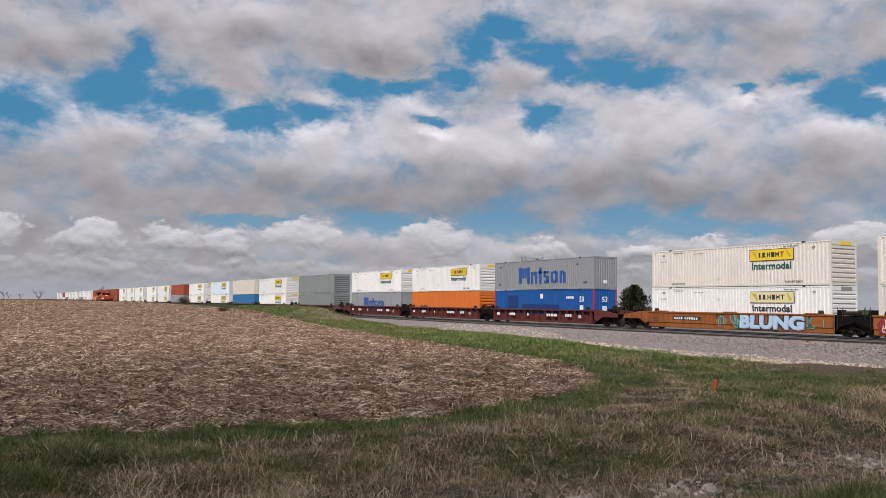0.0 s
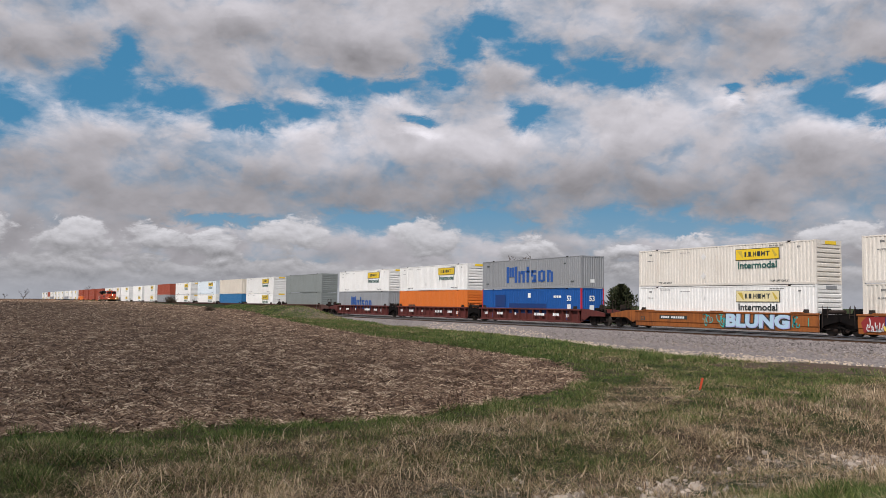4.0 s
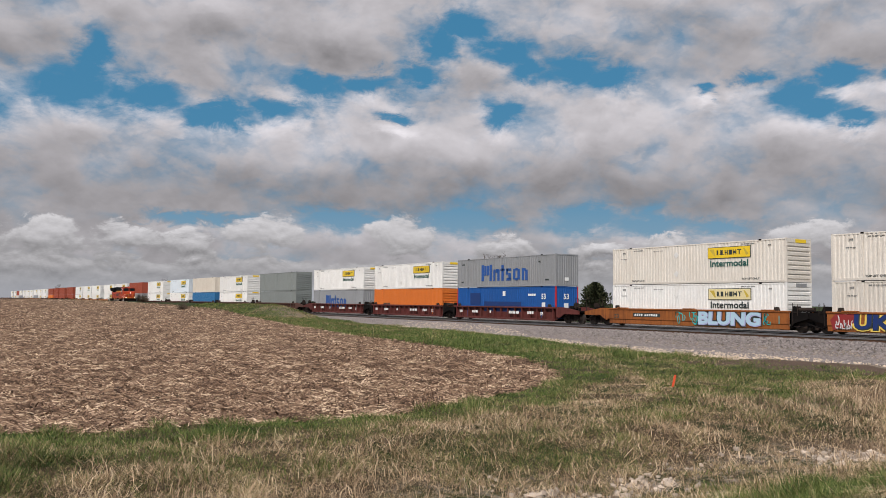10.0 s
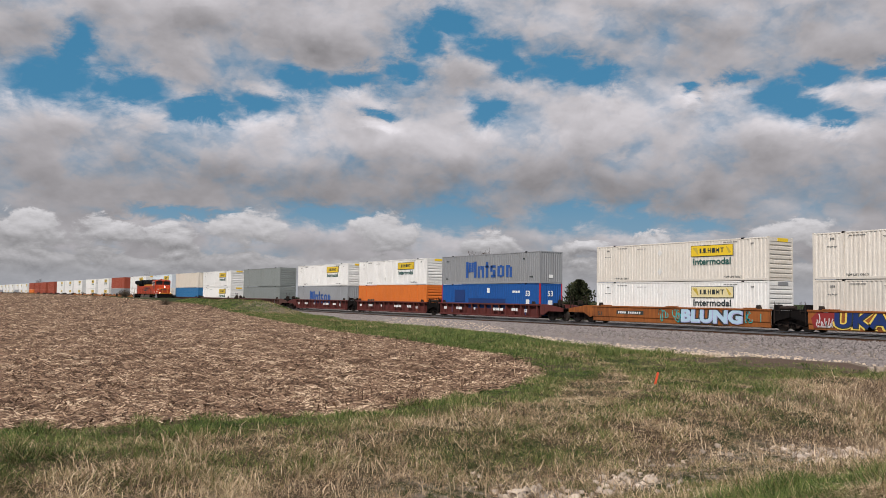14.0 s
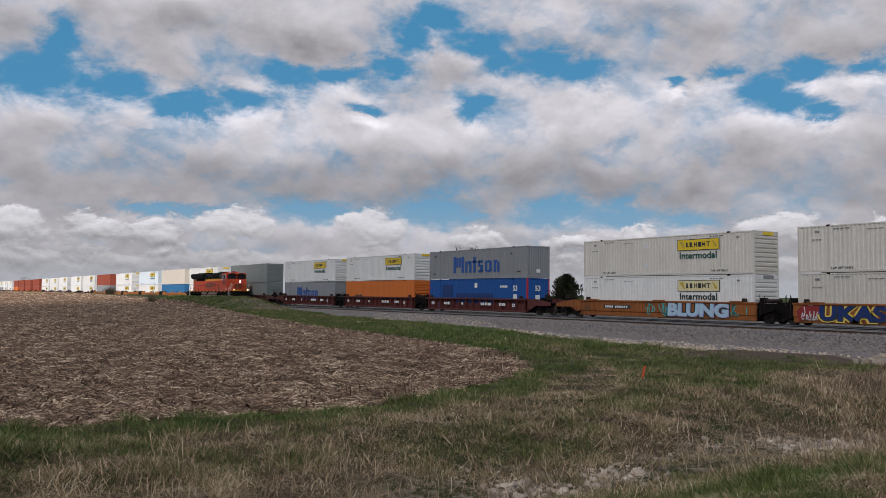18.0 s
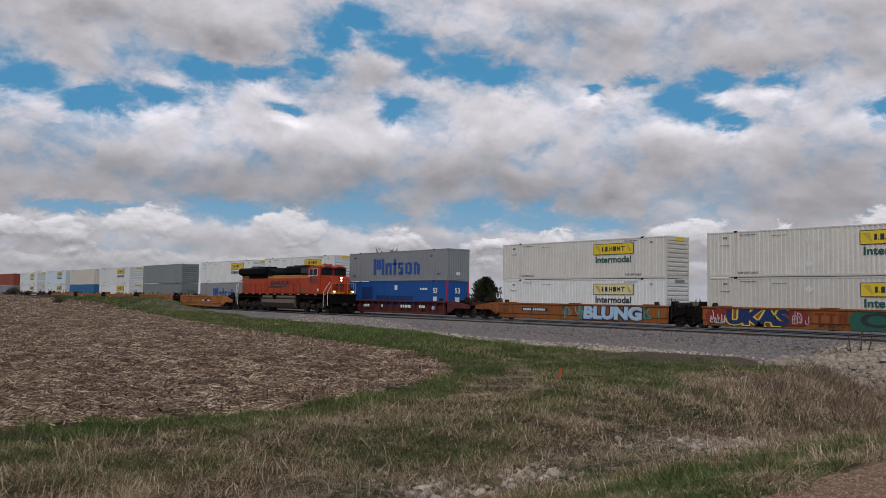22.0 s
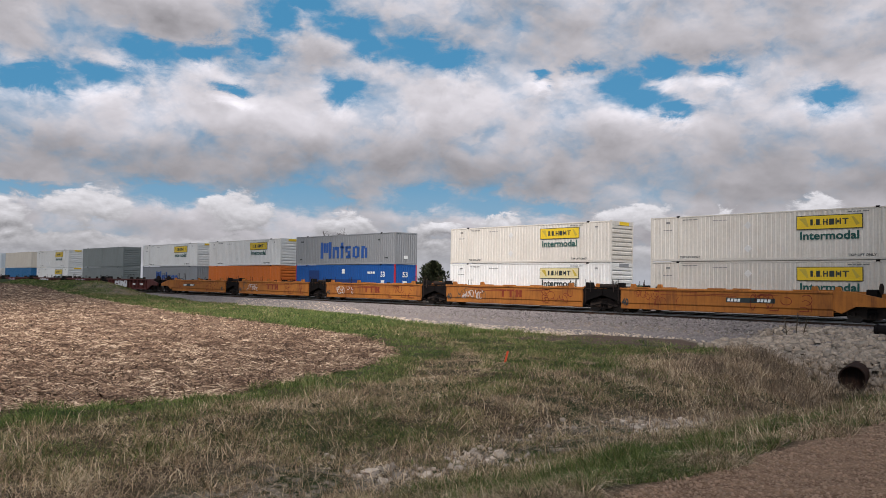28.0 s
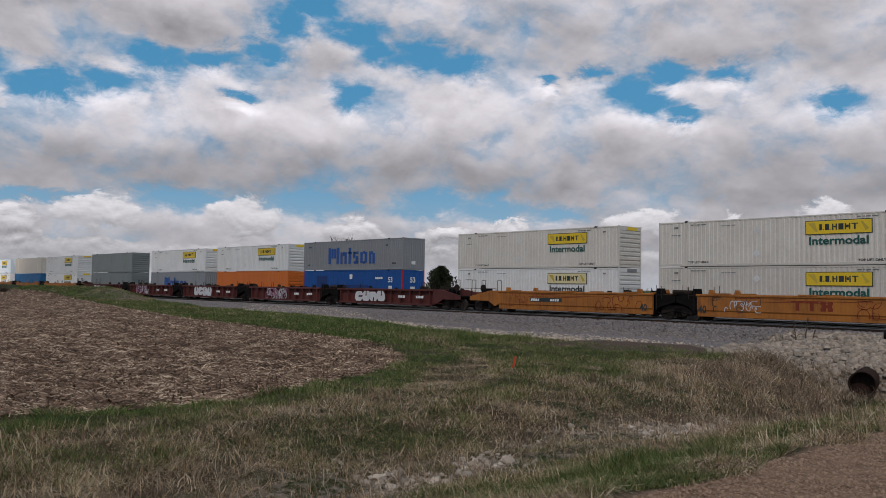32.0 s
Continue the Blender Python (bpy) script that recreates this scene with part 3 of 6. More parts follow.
    slant = t.m("ADD", t.m("SUBTRACT", y, t.m("MULTIPLY", x, 0.4)), t.m("MULTIPLY", jag, 3.5))
    dirt = t.m("MULTIPLY", t.m("MULTIPLY", t.step(slant, 34.2, 35.2), t.step(slant, 40.4, 39.4)), t.m("MULTIPLY", t.step(x, -24.5, -22.5), t.step(x, -14.0, -15.5)))
    spoil = t.m("MULTIPLY", t.m("MULTIPLY", t.step(t.m("ADD", x, t.m("MULTIPLY", jag, 6.0)), -101.0, -96.0), t.step(x, -84.0, -88.0)), t.step(y, 32.0, 34.0))
    # gravel road
    road = t.step(t.m("ADD", x, t.m("MULTIPLY", jag, 0.7)), -4.15, -3.75)
    grit = t.mix(t.step(t.noise(p, 45.0, 4.0, 0.7), 0.48, 0.66), t.mix(t.step(clod, 0.38, 0.62), (0.14, 0.078, 0.047), (0.24, 0.142, 0.088)), (0.42, 0.285, 0.195))
    # ditch floor
    bed = t.m("MULTIPLY", t.m("MULTIPLY", t.step(t.m("ABSOLUTE", t.m("ADD", t.m("ADD", x, 8.8), t.m("MULTIPLY", jag, 1.2))), 1.3, 0.6), t.step(y, 17.0, 14.0)), t.step(clod, 0.45, 0.6))
    col = t.mix(dirt, turf, t.ramp(fine, (0.3, (0.045, 0.03, 0.023)), (0.7, (0.16, 0.11, 0.082))))
    col = t.mix(spoil, col, t.mix(t.step(clod, 0.35, 0.65), (0.13, 0.10, 0.075), (0.26, 0.205, 0.16)))
    col = t.mix(field, col, soil)
    col = t.mix(bed, col, t.ramp(fine, (0.3, (0.10, 0.078, 0.06)), (0.7, (0.34, 0.28, 0.225))))
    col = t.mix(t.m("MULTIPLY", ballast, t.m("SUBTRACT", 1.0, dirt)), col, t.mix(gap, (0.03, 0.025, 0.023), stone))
    col = t.mix(road, col, grit)
    t.put(b.inputs["Base Color"], col)
    b.inputs["Roughness"].default_value = 0.95
    b.inputs["Specular IOR Level"].default_value = 0.1
    h = t.m("ADD", t.m("MULTIPLY", fine, 0.5), t.m("ADD", t.m("MULTIPLY", chop, t.m("MULTIPLY", field, 1.5)), t.m("MULTIPLY", gap, ballast)))
    t.put(b.inputs["Normal"], t.bump(h, 0.4, 0.04))
    return m


def make_ground():
    xs, ys = grown(-34, 3, 0.19, 220, 1.05), grown(-3, 45, 0.2, 220, 1.06)
    gx, gy = np.meshgrid(xs, ys, indexing="ij")
    gz = surface_z(gx, gy)
    idx = np.arange(gx.size).reshape(gx.shape)
    quads = np.stack([idx[:-1, :-1], idx[1:, :-1], idx[1:, 1:], idx[:-1, 1:]], -1).reshape(-1, 4)
    me = arrays_mesh("ground", np.stack([gx, gy, gz], -1).reshape(-1, 3), quads)
    me.polygons.foreach_set("use_smooth", np.ones(len(quads), bool))
    me.materials.append(ground_material())
    tagged(new("ground", me), "stubble field, rough grass, ditch, gravel road and stone embankment", "ground", kind="structure")


make_ground()
LINE_FROM, LINE_TO = -1400.0, 60.0


def make_track(y):
    track = thing("railway_track", "steel rails on dark wooden sleepers in grey ballast", "railway track", "railway tracks", "structure", at=pose(0, y, 0))
    for s in (-0.76, 0.76):
        rail = Shape().run([(s - 0.075, -0.17), (s + 0.075, -0.17), (s + 0.07, -0.155), (s + 0.012, -0.13), (s + 0.012, -0.05), (s - 0.012, -0.05), (s - 0.012, -0.13), (s - 0.07, -0.155)], LINE_FROM, LINE_TO)
        r = part("rail", rail, M["rail"], track)
        part("rail_head", Shape().box(LINE_FROM, LINE_TO, s - 0.036, s + 0.036, -0.05, 0.0, 0.008), M["rail_head"], r)
    sleeper = Shape().box(-0.115, 0.115, -1.3, 1.3, -0.33, -0.165).mesh("sleeper")
    rest = Shape()
    rs = random.Random(int(y * 10))
    for i in range(int((LINE_TO - LINE_FROM) / 0.54)):
        x = LINE_FROM + i * 0.54 + rs.uniform(-0.03, 0.03)
        if -66 < x < -12 and y < 46:
            part("sleeper", sleeper, M["tie"], track, at=pose(x, rs.uniform(-0.04, 0.04), 0))
        elif x > -420:
            d = rs.uniform(-0.04, 0.04)
            rest.box(x - 0.115, x + 0.115, -1.3 + d, 1.3 + d, -0.33, -0.165)
    tagged(part("sleepers", rest, M["tie"], track), kind="stuff")


make_track(NEAR_Y)
make_track(FAR_Y)


# ---- containers ----
HALF, WIDE, TALL = 8.075, 1.3, 2.9            # half length, half width and height of a 53 foot container


def corrugated(x0, x1, z0, z1, y, depth, pitch):
    """A pressed steel wall seen from -y: upright ribs."""
    s = Shape()
    n = max(1, round((x1 - x0) / pitch))
    p = (x1 - x0) / n
    cols = []
    for i in range(n):
        for fx, fy in ((0.0, 0), (0.42, 0), (0.55, 1), (0.87, 1)):
            cols.append((x0 + (i + fx) * p, y + fy * depth))
    cols.append((x1, y))
    s.add([(a, b, z) for a, b in cols for z in (z0, z1)], [(2 * i, 2 * i + 2, 2 * i + 3, 2 * i + 1) for i in range(len(cols) - 1)])
    return s


def turned(shape, fn):
    shape.v = [fn(*p) for p in shape.v]
    return shape


SIGN_BARS = [(0.0, 0.07, 0, 1), (0.10, 0.02, 0, 0.2), (0.15, 0.1, 0, 1), (0.27, 0.02, 0, 0.2), (0.33, 0.035, 0, 1), (0.42, 0.035, 0, 1), (0.365, 0.055, 0.4, 0.6),
             (0.49, 0.13, 0, 1), (0.65, 0.035, 0, 1), (0.69, 0.06, 0.3, 0.75), (0.755, 0.035, 0, 1), (0.82, 0.16, 0.82, 1), (0.88, 0.04, 0, 0.82)]
WORD_BARS = [(0.0, 0.055, 0, 1), (0.065, 0.05, 0.35, 0.95), (0.125, 0.05, 0.35, 0.95), (0.185, 0.055, 0, 1), (0.27, 0.045, 0, 0.7), (0.325, 0.04, 0.5, 0.72), (0.36, 0.05, 0, 0.7),
             (0.45, 0.05, 0, 0.95), (0.425, 0.10, 0.6, 0.72), (0.56, 0.10, 0, 0.16), (0.545, 0.05, 0.35, 0.72), (0.6, 0.055, 0.1, 0.45), (0.56, 0.1, 0.58, 0.72),
             (0.70, 0.05, 0.05, 0.67), (0.75, 0.05, 0.58, 0.72), (0.75, 0.05, 0, 0.14), (0.79, 0.05, 0.05, 0.67), (0.88, 0.05, 0, 0.7), (0.93, 0.03, 0.55, 0.7), (0.95, 0.05, 0, 0.6)]
SMALL_BARS = [(0, 0.2, 0, 1), (0.25, 0.12, 0, 1), (0.42, 0.22, 0, 1), (0.7, 0.3, 0, 1)]

_boxes = {}


def container(kind, far=False):
    """Base model of a 53 foot container. kind: paint, sign, ribbed end, lettering."""
    if (kind, far) in _boxes:
        return _boxes[kind, far]
    colour, sign, end, mark = kind
    words = {"cream": "cream-white", "white": "white", "cool": "pale bluish white", "tan": "pale tan", "azure": "teal-blue", "grey": "grey", "sage": "dull grey-green", "blue": "blue", "orange": "orange", "brick": "red-orange"}[colour]
    label = f"{words} corrugated steel freight container" + (" with a yellow sign" if sign == "yellow_sign" else " with a faded sign" if sign else "") + \
        {"": "", "word": " with large blue lettering", "low_word": " with blue lettering low down", "fifty": " with red corner posts"}[mark]
    paint_ = M[colour]
    c = thing("freight_container", label, "container", "stacked containers")
    part("body", Shape().box(-HALF + 0.06, HALF - 0.06, -WIDE + 0.07, WIDE - 0.07, 0.14, TALL - 0.05), paint_, c)
    depth = 0.03 if colour not in ("sage", "tan", "orange") else 0.014
    wall = corrugated(-HALF + 0.12, HALF - 0.12, 0.16, TALL - 0.1, -WIDE + 0.012, depth, 0.282)
    part("side_wall", wall, paint_, c)
    part("side_wall", turned(corrugated(-HALF + 0.12, HALF - 0.12, 0.16, TALL - 0.1, -WIDE + 0.012, depth, 0.282), lambda x, y, z: (-x, -y, z)), paint_, c)
    for s in (-1, 1):
        y0, y1 = sorted((s * WIDE, s * (WIDE - 0.1)))
        part("bottom_rail", Shape().box(-HALF + 0.1, HALF - 0.1, y0 + 0.004, y1 - 0.004, 0.03, 0.17), paint_, c)
        part("top_rail", Shape().box(-HALF + 0.1, HALF - 0.1, y0 + 0.004, y1 - 0.004, TALL - 0.11, TALL - 0.02, 0.012), paint_, c)
        for e in (-1, 1):
            x0, x1 = sorted((e * HALF, e * (HALF - 0.12)))
            post = M["red"] if mark == "fifty" else paint_
            part("corner_post", Shape().box(x0, x1, *sorted((s * WIDE, s * (WIDE - 0.13))), 0.0, TALL), post, c, "red corner post" if mark == "fifty" else "")
            if far:
                continue
            x0, x1 = sorted((e * 6.02, e * 6.10))
            part("lifting_post", Shape().box(x0, x1, y0 - 0.002, y1 + 0.002, 0.05, TALL - 0.02), paint_, c)
            x0, x1 = sorted((e * 5.95, e * 6.15))
            part("corner_casting", Shape().box(x0, x1, y0 - 0.003, y1 + 0.003, TALL - 0.1, TALL + 0.02, 0.015), M["black_steel"], c, "dark steel lifting casting")
    # the end that faces along +x
    x = HALF
    if end == "bars":
        # wall behind the ribs coloured dark to stand for shade in the slots
        part("end_wall", Shape().box(x - 0.09, x - 0.07, -1.18, 1.18, 0.15, TALL - 0.12), M["ink"] if colour != "orange" else M["brick"], c)
        for i in range(8):
            z = 0.2 + i * (TALL - 0.45) / 8
            ring = [(x - 0.07, z + 0.02), (x - 0.012, z + 0.05), (x - 0.012, z + 0.22), (x - 0.07, z + 0.25)]
            part("end_rib", Shape().side(ring, -1.17, 1.17), paint_, c)
        part("end_header", Shape().box(x - 0.07, x - 0.008, -1.17, 1.17, TALL - 0.3, TALL - 0.02), paint_, c)
    else:
        w = turned(corrugated(-1.17, 1.17, 0.15, TALL - 0.1, 0, 0.036, 0.26), lambda a, b, z: (x - 0.015 - b, a, z))
        part("end_wall", w, paint_, c)
        part("end_header", Shape().box(x - 0.07, x - 0.006, -1.17, 1.17, TALL - 0.11, TALL - 0.01), paint_, c)
    part("end_sill", Shape().box(x - 0.08, x - 0.004, -1.17, 1.17, 0.02, 0.17), paint_, c)
    back = turned(corrugated(-1.17, 1.17, 0.15, TALL - 0.1, 0, 0.036, 0.26), lambda a, b, z: (-x + 0.015 + b, -a, z))
    part("door_wall", back, paint_, c)
    for y in () if far else (-0.75, -0.3, 0.3, 0.75):
        part("lock_rod", Shape().rod((-x - 0.004, y, 0.2), (-x - 0.004, y, TALL - 0.15), 0.022), paint_, c)
    y = -WIDE
    if sign:
        panel = part("sign_panel", Shape().box(1.66, 5.30, y - 0.012, y + 0.03, 1.74, 2.54), M["ink"], c, "sign with a dark border")
        part("sign_face", Shape().box(1.70, 5.26, y - 0.018, y - 0.011, 1.78, 2.50), M[sign], panel)
        part("sign_shape", bars(2.45, 4.60, 1.98, 2.32, SIGN_BARS, y - 0.018), M["ink"], panel, "plain dark shapes in place of a name")
        part("sign_shape", Shape().side([(1.8, 2.4), (2.2, 2.4), (2.35, 1.9), (2.25, 1.9)], y - 0.022, y - 0.018), M["gold"], panel, "gold corner shape")
        part("sign_shape", Shape().side([(4.7, 2.4), (4.8, 2.4), (5.15, 2.0), (4.95, 1.9)], y - 0.022, y - 0.018), M["gold"], panel, "gold corner shape")
        letters("Intermodal", 1.86, y - 0.008, 1.16, 0.47, 3.24, "ink" if sign == "pale_sign" else "green_ink", c, label="dark lettering")
        if far:
            _boxes[kind, far] = c
            return c
        letters("TOP LIFT ONLY", 4.55, y - 0.008, 0.22, 0.13, 1.45, "ink", c)
        letters("TOP LIFT ONLY", -5.9, y - 0.008, 0.22, 0.13, 1.45, "ink", c)
        part("end_sign", Shape().box(x - 0.01, x + 0.002, -0.35, 0.75, TALL - 0.29, TALL - 0.06), M["yellow_sign"] if sign == "yellow_sign" else M["grey"], c)
        for x0, z0, w, h in ((-6.9, 2.45, 0.35, 0.16), (-7.1, 2.0, 0.8, 0.07), (-5.7, 2.62, 1.3, 0.07), (-3.6, 2.5, 1.2, 0.05), (4.5, 2.64, 1.4, 0.07), (6.7, 2.45, 0.3, 0.14)):
            part("small_marking", bars(x0, x0 + w * 0.8, z0, z0 + h * 0.7, SMALL_BARS, y - 0.003), M["faint_ink"], c)
        for z0 in (0.5, 1.9):
            part("data_plate", Shape().side([(-1.55, z0 + 0.25), (-1.3, z0), (-1.05, z0 + 0.25), (-1.3, z0 + 0.5)], y - 0.004, y), M["white"], c)
    if mark == "word":
        part("lettering", bars(-3.6, 4.0, 0.62, 2.22, WORD_BARS, y - 0.004), M["blue_ink"], c, "plain blue shapes in place of a name")
        for x0, z0, w in ((5.6, 2.2, 0.3), (-7.3, 0.5, 0.4), (6.6, 0.55, 0.5), (-7.2, 2.3, 0.5)):
            part("small_marking", bars(x0, x0 + w, z0, z0 + 0.12, SMALL_BARS, y - 0.003), M["ink"], c)
        part("end_plate", Shape().box(x - 0.02, x + 0.003, -0.25, 0.2, 0.5, 0.8), M["white_ink"], c)
    if mark == "low_word":
        part("lettering", bars(-3.7, 3.0, 0.55, 2.25, WORD_BARS, y - 0.004), M["blue_ink"], c, "plain blue shapes in place of a name")
    if mark == "fifty":
        part("dark_patch", Shape().box(-5.6, -3.8, y - 0.005, y + 0.01, 1.15, 2.35), M["navy"], c)
        part("dark_patch", Shape().box(-3.1, 3.0, y - 0.005, y + 0.01, 0.55, 1.5), M["navy"], c)
        letters("53", 6.05, y - 0.008, 1.75, 0.5, 0.62, "white_ink", c, label="white numerals")
        part("white_plate", Shape().box(6.1, 6.6, y - 0.006, y, 0.95, 1.45), M["white_ink"], c)
        part("white_plate", Shape().box(0.05, 0.5, y - 0.006, y, 2.05, 2.5), M["white_ink"], c)
        part("small_marking", bars(4.1, 5.2, 2.05, 2.25, SMALL_BARS, y - 0.003), M["white_ink"], c)
        part("lettering", word_mesh("53", 0.5, 0.62), M["white_ink"], c, at=pose(x + 0.006, -0.4, 1.75, 0, 0, 90))
        part("white_plate", Shape().box(x - 0.03, x + 0.004, -0.35, 0.15, 0.95, 1.4), M["white_ink"], c)
    if colour == "orange":
        part("small_marking", bars(-5.6, -3.9, 1.0, 1.25, SMALL_BARS, y - 0.003), M["ink"], c)
        part("small_marking", bars(-5.6, -3.9, 0.7, 0.85, SMALL_BARS, y - 0.003), M["ink"], c)
    if colour == "sage":
        part("seam", Shape().box(-0.05, 0.05, y - 0.012, y + 0.02, 0.17, TALL - 0.1), M["sage"], c)
    _boxes[kind, far] = c
    return c


# ---- well cars ----
WELL_FLOOR = 0.37


def truck(parent, x, far=False):
    """Two axles between cast side frames, with springs."""
    t = part("truck", Shape().box(x - 0.22, x + 0.22, -1.15, 1.15, 0.42, 0.72, 0.05), M["black_steel"], parent)
    for s in (-1, 1):
        y = s * 1.02
        ring = [(x - 1.15, 0.38), (x - 1.15, 0.62), (x - 0.75, 0.66), (x - 0.42, 0.86), (x + 0.42, 0.86), (x + 0.75, 0.66), (x + 1.15, 0.62), (x + 1.15, 0.38),
                (x + 0.7, 0.44), (x + 0.38, 0.2), (x - 0.38, 0.2), (x - 0.7, 0.44)]
        part("side_frame", Shape().side(ring, y - 0.07, y + 0.07), M["iron"], t)
        for k in () if far else (-0.2, 0, 0.2):
            part("spring", Shape().rod((x + k, y - s * -0.09, 0.26), (x + k, y - s * -0.09, 0.55), 0.07), M["black_steel"], t)
        for e in (-0.9, 0.9):
            part("wheel", Shape().rod((x + e, s * 0.70, 0.45), (x + e, s * 0.84, 0.45), 0.45, 20).rod((x + e, s * 0.67, 0.45), (x + e, s * 0.70, 0.45), 0.475, 20), M["wheel"], t)
            if far:
                continue
            part("bearing_cap", Shape().rod((x + e, y, 0.45), (x + e, y + s * 0.14, 0.45), 0.12, 10), M["iron"], t)
    for e in (-0.9, 0.9):
        part("axle", Shape().rod((x + e, -0.7, 0.45), (x + e, 0.7, 0.45), 0.08), M["wheel"], t)
    return t


_cars = {}


def well_car(style, half, pitch, left, right, z0, z1, far=False):
    """Base model of one well unit. left, right: 'end' platform with coupler, 'joint' with a shared truck, or 'open' joint."""
    key = (style, half, left, right, far)
    if key in _cars:
        return _cars[key]
    colour = M[style]
    label = {"yellow_car": "empty weathered yellow well car with rust and scrawled graffiti", "rusty_car": "rusty yellow-brown well car loaded with containers",
             "maroon": "ribbed maroon well car", "maroon_dull": "dull brown well car carrying containers"}[style]
    car = thing("well_car", label, "well car", "well cars")
    for s in (-1, 1):
        y = s * 1.44
        lo, hi = (y - 0.06, y + 0.06)
        if style in ("yellow_car", "rusty_car"):
            # smooth side that leans in towards its sill, under a thick top chord
            o = s * 0.06
            ring = [(y + o, z1 - 0.12), (y + o, z0 + 0.38), (y + o - s * 0.05, z0 + 0.30), (y + o - s * 0.05, z0 + 0.02), (y - o, z0), (y - o, z1 - 0.12)]
            side = part("side_panel", Shape().run(ring if s > 0 else ring[::-1], -half, half), colour, car)
            part("top_chord", Shape().box(-half - 0.05, half + 0.05, y - 0.11, y + 0.11, z1 - 0.13, z1, 0.025), colour, side)
            for i in range(0 if far else 3):
                x = -half + 1.5 + i * (2 * half - 3) / 2
                part("top_bracket", Shape().box(x - 0.5, x + 0.5, y - 0.13, y + 0.13, z1 - 0.02, z1 + 0.06), colour, side)
        else:
            side = part("side_panel", Shape().box(-half, half, y - s * 0.17 - 0.03, y - s * 0.17 + 0.03, z0 + 0.1, z1 - 0.1), colour, car)
            part("top_chord", Shape().box(-half - 0.05, half + 0.05, y - 0.11, y + 0.11, z1 - 0.15, z1, 0.02), colour, side)
            part("side_sill", Shape().box(-half + 0.2, half - 0.2, y - 0.09, y + 0.09, z0, z0 + 0.15, 0.02), colour, side)
            n = 15 if half > 7 else 11
            post = Shape().side([(-0.05, z0 + 0.12), (0.05, z0 + 0.12), (0.05, z1 - 0.13), (-0.05, z1 - 0.13)], *sorted((y - s * 0.16, y + s * 0.095))).mesh("side_post")
            for i in range(0 if far else n):
                x = -half + 0.4 + i * (2 * half - 0.8) / (n - 1)
                part("side_post", post, colour, side, at=pose(x, 0, 0))
        for x in (-half + 0.9, half - 0.9):
            lump = Shape().side([(x - 0.18, z1), (x + 0.18, z1), (x + 0.1, z1 + 0.24), (x - 0.12, z1 + 0.24)], y - 0.1, y + 0.1)
            part("locking_guide", lump, M["iron"] if style != "yellow_car" else M["yellow_car"], car)
    part("floor_pan", Shape().box(-half + 0.1, half - 0.1, -1.36, 1.36, z0 + 0.02, z0 + 0.09), M["black_steel"], car)
    for i in range(5):
        x = -half + 0.6 + i * (2 * half - 1.2) / 4
        part("cross_bearer", Shape().box(x - 0.15, x + 0.15, -1.38, 1.38, z0 - 0.03, z0 + 0.15), M["black_steel"], car)
    # end bulkheads, platforms, trucks
    for e, what in ((-1, left), (1, right)):
        reach = pitch / 2 - half
        if what == "end":
            tip = half + 3.0
            ring = [(e * half, 0.62), (e * half, z1), (e * (half + 0.9), z1), (e * tip, 1.12), (e * tip, 0.82), (e * (half + 1.1), 0.82), (e * (half + 0.4), 0.45)]
            for s in (-1, 1):
                part("end_sill", Shape().side(ring, *sorted((s * 1.33, s * 1.47))), colour, car)
            part("end_deck", Shape().box(*sorted((e * (half + 0.1), e * tip)), -1.33, 1.33, 1.0, 1.1), M["black_steel"], car)
            part("bulkhead", Shape().box(*sorted((e * half, e * (half + 0.12))), -1.33, 1.33, 0.5, z1 - 0.05), M["black_steel"], car)
            truck(car, e * (half + 1.75), far)
            part("draft_sill", Shape().box(*sorted((e * (half + 0.1), e * (tip + 0.25))), -0.25, 0.25, 0.72, 1.0), M["black_steel"], car)
            part("coupler", Shape().box(*sorted((e * (tip + 0.2), e * (tip + 0.62))), -0.13, 0.13, 0.74, 1.0, 0.03), M["iron"], car)
            rail = Shape()
            for s in (-1, 1):
                rail.tube([(e * (tip - 0.1), s * 1.35, 1.05), (e * (tip - 0.1), s * 1.35, z1 + 0.75), (e * (tip - 0.5), s * 1.35, z1 + 0.75), (e * (tip - 0.5), s * 1.35, 1.05)], 0.022)
                rail.tube([(e * (tip - 0.1), s * 1.35, 1.5), (e * (tip - 0.5), s * 1.35, 1.5)], 0.018)
            rail.tube([(e * tip, -1.3, 1.7), (e * tip, 1.3, 1.7)], 0.02).tube([(e * tip, -1.3, 1.1), (e * tip, -1.3, 1.7)], 0.02).tube([(e * tip, 1.3, 1.1), (e * tip, 1.3, 1.7)], 0.02)
            part("handrail", rail, M["iron"], car)
            part("brake_wheel", Shape().rod((e * (tip - 0.9), -0.95, z1 + 0.15), (e * (tip - 0.86), -0.95, z1 + 0.15), 0.28, 14), M["iron"], car)
            part("brake_box", Shape().box(*sorted((e * (tip - 1.0), e * (tip - 1.5))), -1.2, -0.6, z1 - 0.35, z1 + 0.12, 0.05), M["black_steel"], car)
        else:
            # black sloping bulkhead and the articulated joint
            a, b_ = half, half + reach - 0.04
